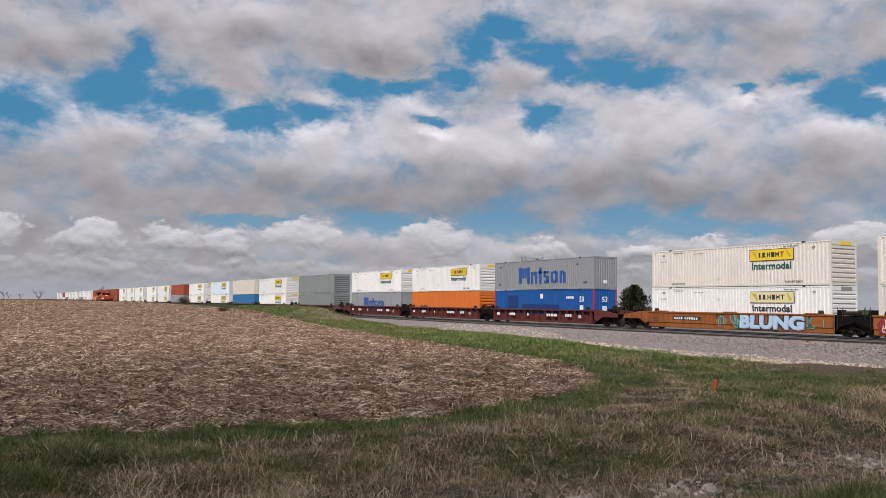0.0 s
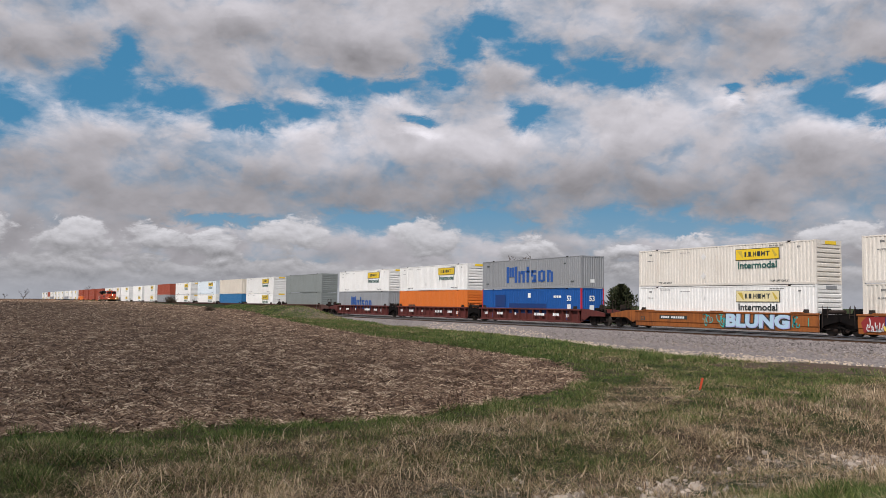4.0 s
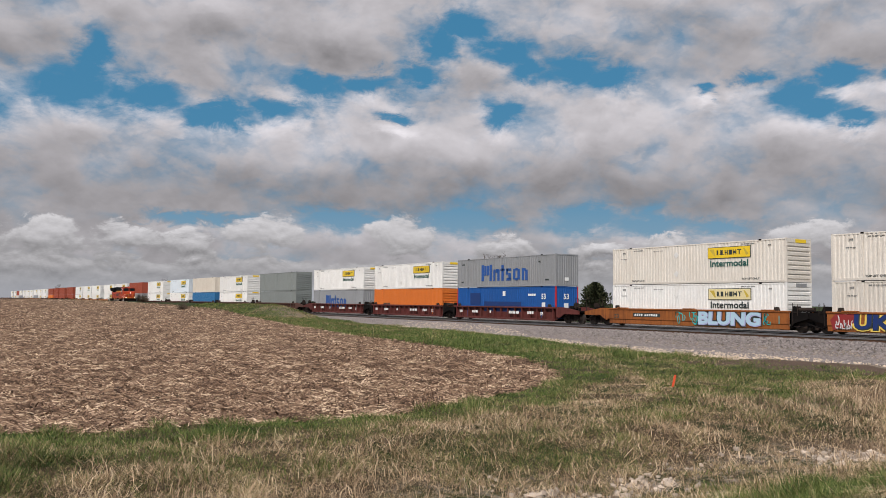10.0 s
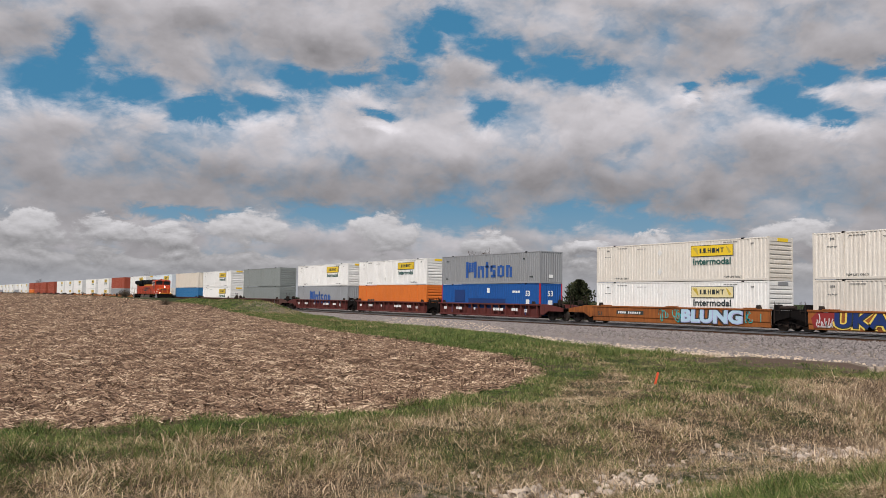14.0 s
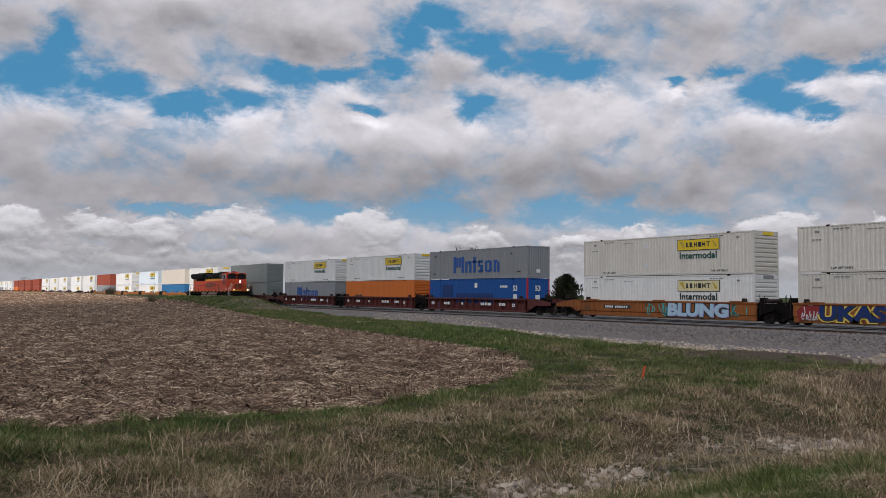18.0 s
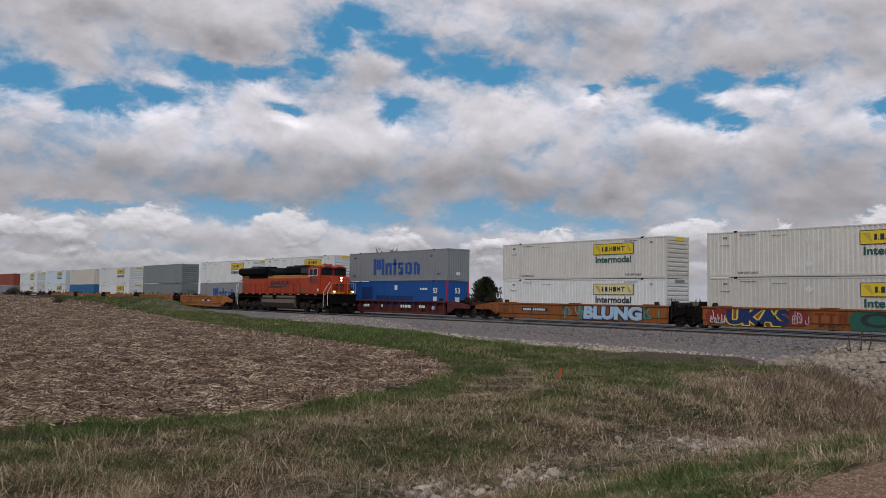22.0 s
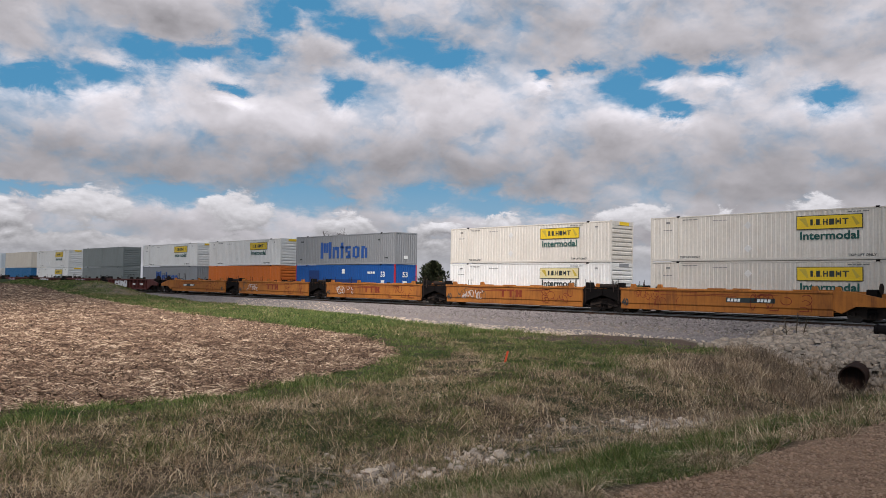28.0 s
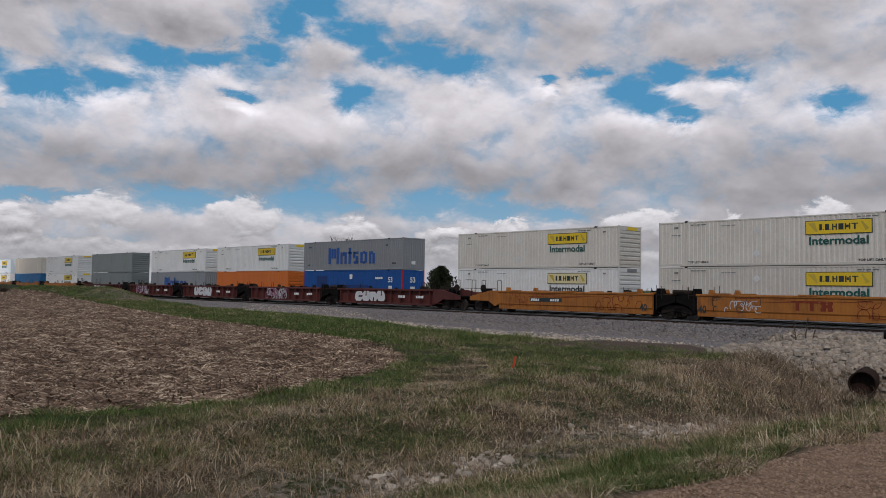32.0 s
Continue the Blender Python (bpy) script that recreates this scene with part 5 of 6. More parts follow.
    part("side_mark", bars(-3.75, 0.95, 2.82, 3.32, [(0.0, 0.2, 0.0, 0.2), (0.02, 0.06, 0.2, 0.8), (0.15, 0.06, 0.2, 0.8), (0.0, 0.2, 0.8, 1), (0.02, 0.18, 0.42, 0.58),
                                                   (0.26, 0.06, 0, 1), (0.32, 0.09, 0.3, 0.7), (0.40, 0.06, 0, 1), (0.52, 0.18, 0.8, 1), (0.52, 0.06, 0.5, 0.8), (0.52, 0.18, 0.4, 0.58), (0.65, 0.06, 0.18, 0.4), (0.52, 0.18, 0, 0.18),
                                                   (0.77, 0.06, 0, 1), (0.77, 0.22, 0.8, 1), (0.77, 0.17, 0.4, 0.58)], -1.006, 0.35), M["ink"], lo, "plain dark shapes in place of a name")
    part("side_mark", Shape().side([(-4.1, 2.55), (-2.0, 2.55), (0.6, 2.72), (-4.0, 2.72)], -1.012, -1.004), M["ink"], lo)
    part("plate", Shape().box(7.35, 7.62, -1.54, -1.525, 2.2, 2.45), M["white_ink"], lo)
    # tanks and gear below the deck
    tank = [(-1.52, 0.62), (-1.2, 0.42), (1.2, 0.42), (1.52, 0.62), (1.52, 1.32), (-1.52, 1.32)]
    part("fuel_tank", Shape().run(tank, -4.7, 2.75), M["tank"], lo, "dusty grey-brown fuel tank")
    part("tank_skirt", Shape().box(-4.65, 2.7, -1.535, -1.5, 0.62, 0.95), M["iron"], lo)
    for s in (-1, 1):
        part("air_reservoir", Shape().rod((-4.6, s * 1.28, 1.57), (-2.4, s * 1.28, 1.57), 0.2, 14), M["tank"], lo)
        part("air_reservoir", Shape().rod((-1.3, s * 1.28, 1.57), (2.8, s * 1.28, 1.57), 0.2, 14), M["tank"], lo)
        part("filler", Shape().rod((-1.6, s * 1.5, 1.3), (-1.6, s * 1.56, 1.5), 0.09), B, lo)
        part("sand_pipe", Shape().tube([(3.0, s * 1.3, 1.6), (3.0, s * 1.3, 0.6), (3.3, s * 1.1, 0.4)], 0.05), B, lo)
        part("equipment_rack", Shape().box(2.95, 3.3, *sorted((s * 0.9, s * 1.45)), 0.6, 1.6), B, lo)
    six_wheel_truck(lo, (4.0, 6.1, 8.2))
    six_wheel_truck(lo, (-10.3, -8.3, -6.3))
    # ends: steps, rails, plough, couplers
    for e, a, b_, tip in ((1, 8.6, 9.4, 9.9), (-1, 10.65, 11.1, 11.15)):
        for s in (-1, 1):
            steps = part("step_well", Shape().side([(e * a, 1.8), (e * b_, 1.8), (e * b_, 0.42), (e * (a + 0.1), 0.42)], *sorted((s * 1.05, s * 1.12))), B, lo)
            for z in (0.42, 0.75, 1.08, 1.42):
                part("step", Shape().box(*sorted((e * (a + 0.05), e * (b_ - 0.05))), *sorted((s * 1.12, s * 1.5)), z, z + 0.035), M["iron"], steps)
            low = [(e * a, s * 1.55, 0.6), (e * a, s * 1.55, 2.1), (e * (a + (0.75 if e > 0 else -0.1)), s * (1.3 if e > 0 else 1.55), 3.1)]
            part("grab_iron", Shape().tube(low, 0.028), M["silver"], lo)
            high = [(e * b_, s * 1.55, 0.8), (e * b_, s * 1.55, 2.1), (e * (b_ + (0.25 if e > 0 else 0.02)), s * (1.2 if e > 0 else 1.5), 3.0)]
            part("grab_iron", Shape().tube(high, 0.028), M["silver"], lo)
        part("coupler", Shape().box(*sorted((e * (tip - 0.2), e * (tip + 0.6))), -0.15, 0.15, 0.75, 1.05, 0.04), M["iron"], lo)
        part("end_plate", Shape().box(*sorted((e * (tip - 0.2), e * (tip - 0.05))), -1.45, 1.45, 0.95, 1.85), B, lo)
        part("end_rail", Shape().tube([(e * (tip - 0.1), -1.4, 1.94), (e * (tip - 0.1), -1.4, 3.0), (e * (tip - 0.1), -0.5, 3.0), (e * (tip - 0.1), -0.5, 1.94)], 0.025).tube([(e * (tip - 0.1), 1.4, 1.94), (e * (tip - 0.1), 1.4, 3.0), (e * (tip - 0.1), 0.5, 3.0), (e * (tip - 0.1), 0.5, 1.94)], 0.025), Y if e > 0 else M["silver"], lo)
    part("plough", Shape().side([(9.45, 0.16), (9.85, 0.14), (9.72, 0.6), (9.62, 0.95), (9.45, 0.95)], -1.3, 1.3), B, lo)
    part("front_step_box", Shape().box(8.6, 9.6, -1.0, 1.0, 0.5, 1.45), B, lo)
    for s in (-1, 1):
        r = Shape()
        posts = [-10.6 + i * 1.45 for i in range(11)]
        for x in posts:
            r.tube([(x, s * 1.5, 1.94), (x, s * 1.5, 2.98)], 0.02)
        r.tube([(posts[0], s * 1.5, 2.98), (posts[-1] - 1.0, s * 1.5, 2.98), (posts[-1] - 0.2, s * 1.5, 3.6)], 0.022)
        part("handrail", r, M["ink"], lo)
    return lo


loco = make_locomotive()

# ---- the moving string of empty well cars ----
# places behind the locomotive's middle, style and ends
STRING = []
for _k, (_style, _first) in enumerate((("yellow_car", -21.75), ("maroon", -104.6), ("yellow_car", -187.4), ("maroon", -270.2), ("yellow_car", -353.0))):
    for _i in range(5):
        STRING.append((_first - 15.75 * _i, _style, "end" if _i == 4 else "joint", "end" if _i == 0 else "open"))
empties = []
for _i, (_d, _style, _l, _r) in enumerate(STRING):
    _car = copy_thing(well_car(_style, 6.38, 15.75, _l, _r, 0.28, 1.56, _d < -190), pose(_d, NEAR_Y, 0))
    empties.append((_d, _car))


def mark_empty_cars():
    y = -1.504
    for k, (d, car) in enumerate(empties[:10]):
        rs = random.Random(k + 20)
        if k < 5:
            tagged(car, "empty weathered yellow well car with rust and scrawled graffiti")
            if k not in (0, 4):
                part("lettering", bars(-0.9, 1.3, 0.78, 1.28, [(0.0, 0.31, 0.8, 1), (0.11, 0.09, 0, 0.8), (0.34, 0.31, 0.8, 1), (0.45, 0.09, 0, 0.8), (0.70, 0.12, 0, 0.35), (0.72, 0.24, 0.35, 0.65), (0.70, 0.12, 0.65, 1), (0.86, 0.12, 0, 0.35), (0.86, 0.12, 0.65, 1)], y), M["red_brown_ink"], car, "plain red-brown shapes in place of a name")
            else:
                x0 = 0.6 if k == 0 else -3.4
                part("number_plate", Shape().box(x0, x0 + 2.8, y - 0.004, y + 0.01, 0.86, 1.12), M["ink"], car)
                part("number_bars", bars(x0 + 0.08, x0 + 2.72, 0.91, 1.07, [(i * 0.075 + (0.35 if i > 3 else 0), 0.055, 0, 1) for i in range(8)], y - 0.006, 0.2), M["white_ink"], car)
            letters("40", -6.3 if k < 4 else 5.5, y - 0.004, 0.5, 0.42, 0.5, "ink", car)
            scrawl(car, -5.4, -2.2, 0.6, 1.4, y, 40 + k, "ink" if k % 2 else "red_brown_ink", "thin sprayed scrawl", 14, 0.014)
            scrawl(car, 2.0, 5.6, 0.5, 1.35, y, 60 + k, "red_brown_ink", "thin sprayed scrawl", 12, 0.02)
            if k in (1, 2, 3):
                scrawl(car, -4.8, -2.4, 0.6, 1.2, y - 0.003, 80 + k, "spray_white", "white sprayed scrawl", 12, 0.022)
            part("rust_scrape", bars(-4.5, 5.0, 1.18, 1.4, [(0.1, 0.5, 0.0, 0.12), (0.3, 0.55, 0.4, 0.5), (0.05, 0.3, 0.8, 0.9)], y - 0.002), M["red_brown_ink"], car)
        else:
            tagged(car, "empty maroon well car with white and pink graffiti")
            y2 = -1.542
            x0 = rs.uniform(-4.5, -2.5)
            if k % 2:
                blob_letters(car, x0, x0 + 4.2, 0.4, 1.45, y2, 4, k, "spray_white", "maroon", "white block graffiti")
            else:
                scrawl(car, x0, x0 + 4.0, 0.45, 1.4, y2, k, "spray_white", "white sprayed scrawl", 26, 0.035)
                scrawl(car, x0, x0 + 4.0, 0.45, 1.4, y2 - 0.006, k + 5, "spray_pink", "pink sprayed scrawl", 16, 0.04)
            for a, w in ((2.2, 0.8), (4.4, 0.9)):
                part("small_marking", bars(a, a + w, 0.85, 1.05, SMALL_BARS, y2), M["white_ink"], car)


mark_empty_cars()
for _base in list(_cars.values()):
    for _o in (*_base.children_recursive, _base):
        bpy.data.objects.remove(_o)


# ---- trees and brush ----
def bare_tree(seed, tall, spread, depth=5):
    """Trunk with limbs that fork into bare twigs. Returns the wood and the twigs as two shapes."""
    rs = random.Random(seed)
    wood, twigs = Shape(), Shape()

    def grow(p, d, length, r, level):
        q = p + d * length
        (wood if level < 2 else twigs).rod(p, q, r, 6 if level < 2 else 3, r * 0.68)
        if level >= depth:
            return
        for _ in range(rs.choice((2, 3, 3)) if level else 4):
            turn = Vector((rs.uniform(-1, 1), rs.uniform(-1, 1), rs.uniform(-0.25, 0.6))) * spread
            grow(q - d * length * rs.uniform(0, 0.35), (d + turn).normalized(), length * rs.uniform(0.6, 0.82), r * 0.6, level + 1)
    grow(Vector((0, 0, -0.2)), Vector((rs.uniform(-0.05, 0.05), rs.uniform(-0.05, 0.05), 1)), tall * 0.3, tall * 0.022, 0)
    return wood, twigs


def make_bare_tree(seed, tall, spread, at, label):
    wood, twigs = bare_tree(seed, tall, spread)
    t = thing("bare_tree", label, "tree", at=at)
    part("trunk", wood, M["bark"], t)
    part("crown", twigs, M["bark"], t, "leafless twigs")
    return t


def zat(x, y):
    return float(surface_z(np.array([x]), np.array([y]))[0])


_t1 = make_bare_tree(3, 13.4, 0.95, pose(-105.3, 76, zat(-103, 76) - 0.2), "leafless deciduous tree behind the standing train")
_t2 = make_bare_tree(8, 13.5, 0.7, pose(-484, 112, zat(-484, 112)), "leafless tree on the skyline")
_t3 = make_bare_tree(12, 9.0, 0.9, pose(-700, 16, zat(-700, 16)), "leafless tree on the skyline")
for _x, _y, _s, _r in ((-700, 27, 0.75, 40), (-705, 40, 0.85, 90), (-690, 56, 1.15, 10), (-690, 70, 0.8, 200), (-640, 77, 0.95, 150), (-760, 8, 1.0, 70), (-800, 22, 0.8, 20),
                       (-780, -6, 1.1, 20), (-560, 95, 0.7, 75), (-860, 48, 1.0, 130), (-900, 12, 1.1, 250), (-720, 90, 0.9, 310), (-840, 70, 0.9, 10)):
    _c = copy_thing(_t3 if _r % 3 else _t2, pose(_x, _y, zat(_x, _y), 0, 0, _r) @ Matrix.Diagonal((1, 1, 1, 1)))
    _c.scale = (_s, _s, _s * 0.9)


def make_cedar():
    rs = np.random.RandomState(4)
    t = thing("cedar_tree", "dark green bushy cedar beyond the tracks", "tree", at=pose(-64.6, 58, zat(-64.6, 58)))
    part("trunk", Shape().rod((0, 0, -0.2), (0, 0, 3.9), 0.14, 8, 0.02), M["bark"], t)
    n = 7500
    h = rs.rand(n) ** 1.0
    a = rs.rand(n) * 2 * np.pi
    reach = (0.10 + 3.4 * (1 - h) ** 0.85) * np.clip(0.55 + 0.34 * np.sin(2 * a + 7 * h) + 0.3 * np.sin(5 * a + 23 * h) + 0.2 * np.sin(9 * a - 31 * h), 0.15, 1.25)
    r = reach * rs.rand(n) ** 0.45
    c = np.stack([r * np.cos(a), r * np.sin(a), 0.1 + h * 3.9 + 0.25 * r * rs.rand(n)], -1)
    out = np.stack([np.cos(a), np.sin(a), 0.5 + rs.rand(n)], -1) + 0.6 * (rs.rand(n, 3) - 0.5)
    out /= np.linalg.norm(out, axis=1)[:, None]
    s = np.cross(out, rs.rand(n, 3) - 0.5)
    s /= np.linalg.norm(s, axis=1)[:, None]
    ln, wd = 0.14 + 0.18 * rs.rand(n, 1), 0.05 + 0.05 * rs.rand(n, 1)
    v = np.stack([c - s * wd, c + s * wd, c + out * ln + s * wd * 0.3, c + out * ln - s * wd * 0.3], 1).reshape(-1, 3)
    me = arrays_mesh("crown", v, np.arange(4 * n).reshape(-1, 4))
    part("crown", me, M["cedar"], t, "ragged dark needles")


make_cedar()


def make_brush(x, y, size, seed, label):
    rs = random.Random(seed)
    s = Shape()
    for _ in range(160):
        a, b = rs.uniform(0, 6.28), rs.uniform(0.1, 1.2)
        d = Vector((math.cos(a) * math.sin(b), math.sin(a) * math.sin(b), math.cos(b)))
        p = Vector((0, 0, 0))
        for k in range(4):
            q = p + (d + Vector((rs.uniform(-.4, .4), rs.uniform(-.4, .4), rs.uniform(-.3, .3)))) * size * rs.uniform(0.18, 0.32)
            s.rod(p, q, 0.012 * size, 3, 0.008 * size)
            p = q
    ob = tagged(new("shrub", s.mesh("shrub")), label, "shrub")
    ob.data.materials.append(M["brush"])
    ob.matrix_basis = pose(x, y, zat(x, y) - 0.05)


make_brush(-117.5, 30.0, 1.0, 1, "small dry round shrub at the field's edge")
make_brush(-172, 36, 1.5, 2, "bare brown brush beside the line")
make_brush(-176, 37, 1.3, 5, "bare brown brush beside the line")
make_brush(-10.75, 28.0, 0.55, 6, "bare brown brush over the culvert")
make_brush(-10.35, 27.2, 0.5, 9, "bare brown brush before the culvert")
make_brush(-11.1, 27.3, 0.45, 14, "bare brown brush before the culvert")


# ---- small things ----
def make_stake():
    x, y = -16.17, 17.3
    ob = tagged(new("survey_stake", Shape().box(-0.028, 0.028, -0.012, 0.012, -0.15, 0.34, 0.004).mesh("survey_stake")), "leaning orange-painted wooden survey stake in the grass", "stake")
    ob.data.materials.append(M["stake"])
    ob.matrix_basis = pose(x, y, zat(x, y), 4, 14, 30)


make_stake()


def make_culvert():
    x, y, z, r = -11.3, 29.0, -1.28, 0.40
    c = thing("culvert_pipe", "rusted corrugated steel culvert pipe in the stone bank", "pipe", at=pose(x, y, z, 0, 0, 16))
    s, k, rings = Shape(), 28, 24
    pts, faces = [], []
    for i in range(rings):
        rr = r + (0.025 if i % 2 else 0.0)
        for j in range(k):
            a = 2 * math.pi * j / k
            pts.append((rr * math.cos(a), i * 0.1, rr * math.sin(a)))
    for i in range(rings - 1):
        for j in range(k):
            faces.append((i * k + j, i * k + (j + 1) % k, (i + 1) * k + (j + 1) % k, (i + 1) * k + j))
    part("shell", s.add(pts, faces), M["pipe"], c)
    lip = Shape()
    for j in range(k):
        a, b = 2 * math.pi * j / k, 2 * math.pi * (j + 1) / k
        lip.rod((r * 1.02 * math.cos(a), -0.01, r * 1.02 * math.sin(a)), (r * 1.02 * math.cos(b), -0.01, r * 1.02 * math.sin(b)), 0.03, 6)
    part("lip", lip, M["pipe"], c)
    # disc added close behind the mouth to stand for the dim inside
    part("silt", Shape().rod((0, 0.30, 0), (0, 0.40, 0), r * 1.02, 20), M["pipe"], c, "dark disc added for the dim, stem-choked inside")


make_culvert()


def make_posts():
    for i, (x, y, h, lean) in enumerate(((-17.6, 37.8, 1.0, -8), (-17.3, 38.0, 1.15, 5), (-17.1, 38.3, 0.85, 12))):
        s = Shape().rod((0, 0, -0.2), (0, 0, h), 0.035, 6, 0.02)
        rs = random.Random(i)
        for k in range(7):
            z = h * (0.3 + 0.1 * k)
            s.rod((0, 0, z), (rs.uniform(-0.2, 0.2), rs.uniform(-0.1, 0.1), z + rs.uniform(0.08, 0.25)), 0.016, 4, 0.006)
        ob = tagged(new("dead_weed_stalk", s.mesh("dead_weed_stalk")), "tall rust-brown dead weed stalk on the stones", "weed", "weed stalks")
        ob.data.materials.append(M["brush"])
        ob.matrix_basis = pose(x, y, zat(x, y), 0, lean, 0)
    ob = tagged(new("steel_pipe_end", Shape().rod((0, 0, 0), (1.6, 0.3, 0), 0.26, 18).rod((-0.03, 0, 0), (0.08, 0, 0), 0.3, 18).mesh("steel_pipe_end")), "black pipe end lying on the stone bank", "pipe")
    ob.data.materials.append(M["black_steel"])
    ob.matrix_basis = pose(-14.0, 38.6, zat(-14, 38.6) + 0.22)


make_posts()


# ---- loose stone ----
def stone_mesh(seed, material):
    rs = random.Random(seed)
    bm = bmesh.new()
    bmesh.ops.create_icosphere(bm, subdivisions=1, radius=1.0)
    sx, sy, sz = rs.uniform(0.8, 1.4), rs.uniform(0.6, 1.1), rs.uniform(0.4, 0.75)
    cuts = [(Vector((rs.gauss(0, 1), rs.gauss(0, 1), rs.gauss(0, 1))).normalized(), rs.uniform(0.45, 0.75)) for _ in range(6)]
    for v in bm.verts:
        p = v.co * rs.uniform(0.9, 1.12)
        for way, depth in cuts:                       # broken faces
            over = p.dot(way) - depth
            if over > 0:
                p = p - way * over
        v.co = Vector((p.x * sx, p.y * sy, p.z * sz)) * 1.25
    me = bpy.data.meshes.new("stone")
    bm.to_mesh(me)
    bm.free()
    me.materials.append(M[material])
    return me


STONES = [stone_mesh(i, "pale_stone") for i in range(10)]
BANK_STONES = [stone_mesh(i, "buff_stone") for i in range(10)]


def joined_stones(name, xs, ys, sizes, material, seed, sink=0.3):
    """Many stones as one mesh: eight-cornered chips, each turned its own way."""
    rs = np.random.RandomState(seed)
    n = len(xs)
    base = np.array([(x, y, z) for x in (-1, 1) for y in (-1, 1) for z in (-0.7, 0.7)], float)
    quads = np.array([(0, 1, 3, 2), (4, 6, 7, 5), (0, 4, 5, 1), (2, 3, 7, 6), (1, 5, 7, 3)])     # open below
    v = base[None] * (0.65 + 0.5 * rs.rand(n, 8, 3))
    a, b = rs.rand(n) * 6.283, (rs.rand(n) - 0.5) * 1.6
    ca, sa, cb, sb = np.cos(a), np.sin(a), np.cos(b), np.sin(b)
    x, y, z = v[..., 0], v[..., 1], v[..., 2]
    y, z = y * cb[:, None] - z * sb[:, None], y * sb[:, None] + z * cb[:, None]
    x, y = x * ca[:, None] - y * sa[:, None], x * sa[:, None] + y * ca[:, None]
    v = np.stack([x, y, z], -1) * (np.asarray(sizes)[:, None, None] * 0.5)
    v += np.stack([xs, ys, surface_z(xs, ys) + np.asarray(sizes) * (0.5 - sink)], -1)[:, None]
    q = (quads[None] + 8 * np.arange(n)[:, None, None]).reshape(-1, 4)
    me = arrays_mesh(name, v.reshape(-1, 3), q)
    me.materials.append(material)
    return me


def make_stones():
    rs = np.random.RandomState(11)
    rip = thing("riprap", "pale limestone riprap in the ditch", "stones", kind="structure")
    for i in range(300):
        y = 3.8 + 13.0 * rs.rand() ** 1.2
        x = ditch_x(y) + rs.normal(0, 0.42) + 0.05
        if rough(np.array([x]), np.array([y]), 21, 0.9)[0] < -0.05:
            continue
        s = 0.02 + 0.085 * rs.rand() ** 2.8
        part("stone", STONES[i % 10], M["pale_stone"], rip, at=pose(x, y, zat(x, y) + s * 0.1, rs.uniform(-35, 35), rs.uniform(-35, 35), rs.uniform(0, 360)) @ Matrix.Diagonal((s, s, s, 1)))
    bank = thing("riprap", "pale broken stone on the bank above the culvert", "stones", kind="structure")
    for i in range(240):
        x, y = rs.uniform(-17.5, -7.5), rs.uniform(29.5, 38)
        s = rs.uniform(0.06, 0.14)
        part("stone", BANK_STONES[i % 10], M["buff_stone"], bank, at=pose(x, y, zat(x, y) + s * 0.2, 0, 0, rs.uniform(0, 360)) @ Matrix.Diagonal((s, s, s, 1)))
    xs, ys = rs.uniform(-20, -5, 4600), rs.uniform(29.3, 41, 4600)
    k = xs - 0.55 * (ys - 29.3) > -17.2 - 0.9 * (ys - 29.3)
    xs, ys = xs[k], ys[k]
    tagged(part("rubble", joined_stones("rubble", xs, ys, 0.09 + 0.19 * rs.rand(len(xs)) ** 1.6, M["buff_stone"], 5, 0.1), None, bank), kind="stuff")
    n = 1500
    ys = rs.uniform(3, 18.5, n)
    xs = ditch_x(ys) + 0.05 + 0.52 * rs.randn(n)
    k = rough(xs, ys, 21, 0.9) > -0.1
    tagged(part("chippings", joined_stones("chippings", xs[k], ys[k], 0.015 + 0.085 * rs.rand(k.sum()) ** 2, M["pale_stone"], 9), None, rip), kind="stuff")
    n = 66000
    xs = -12 - 90 * rs.rand(n) ** 1.4
    foot = stone_edge(xs)
    ys = foot + 0.4 + (42.6 - foot) * rs.rand(n)
    k = (ys - 0.4 * xs > 40.0) | (xs < -23.5)
    xs, ys = xs[k], ys[k]
    n = len(xs)
    me = joined_stones("ballast_stones", xs, ys, 0.05 + 0.10 * rs.rand(n) ** 1.5, M["ballast"], 6)
    tagged(new("ballast_stones", me), "crushed grey ballast stones along the track", "stones", kind="stuff")
    n = 22000
    xs = -14 - 60 * rs.rand(n) ** 1.3
    ys = stone_edge(xs) - 0.5 + 3.6 * rs.rand(n)
    k = (xs < -23.5) | (ys - 0.4 * xs > 40)
    xs, ys = xs[k], ys[k]
    n = len(xs)
    me = joined_stones("pale_ballast_stones", xs, ys, 0.04 + 0.09 * rs.rand(n) ** 1.5, M["buff_stone"], 7)
    tagged(new("pale_ballast_stones", me), "paler stones spilled at the embankment's foot", "stones", kind="stuff")
    n = 14000
    ys = rs.uniform(0.5, 14, n)
    xs = -3.9 + 3.0 * rs.rand(n) ** 1.2
    me = joined_stones("road_gravel", xs, ys, rs.uniform(0.006, 0.03, n), M["road_stone"], 8)
    tagged(new("road_gravel", me), "small loose gravel on the dirt road", "gravel", kind="stuff")


make_stones()


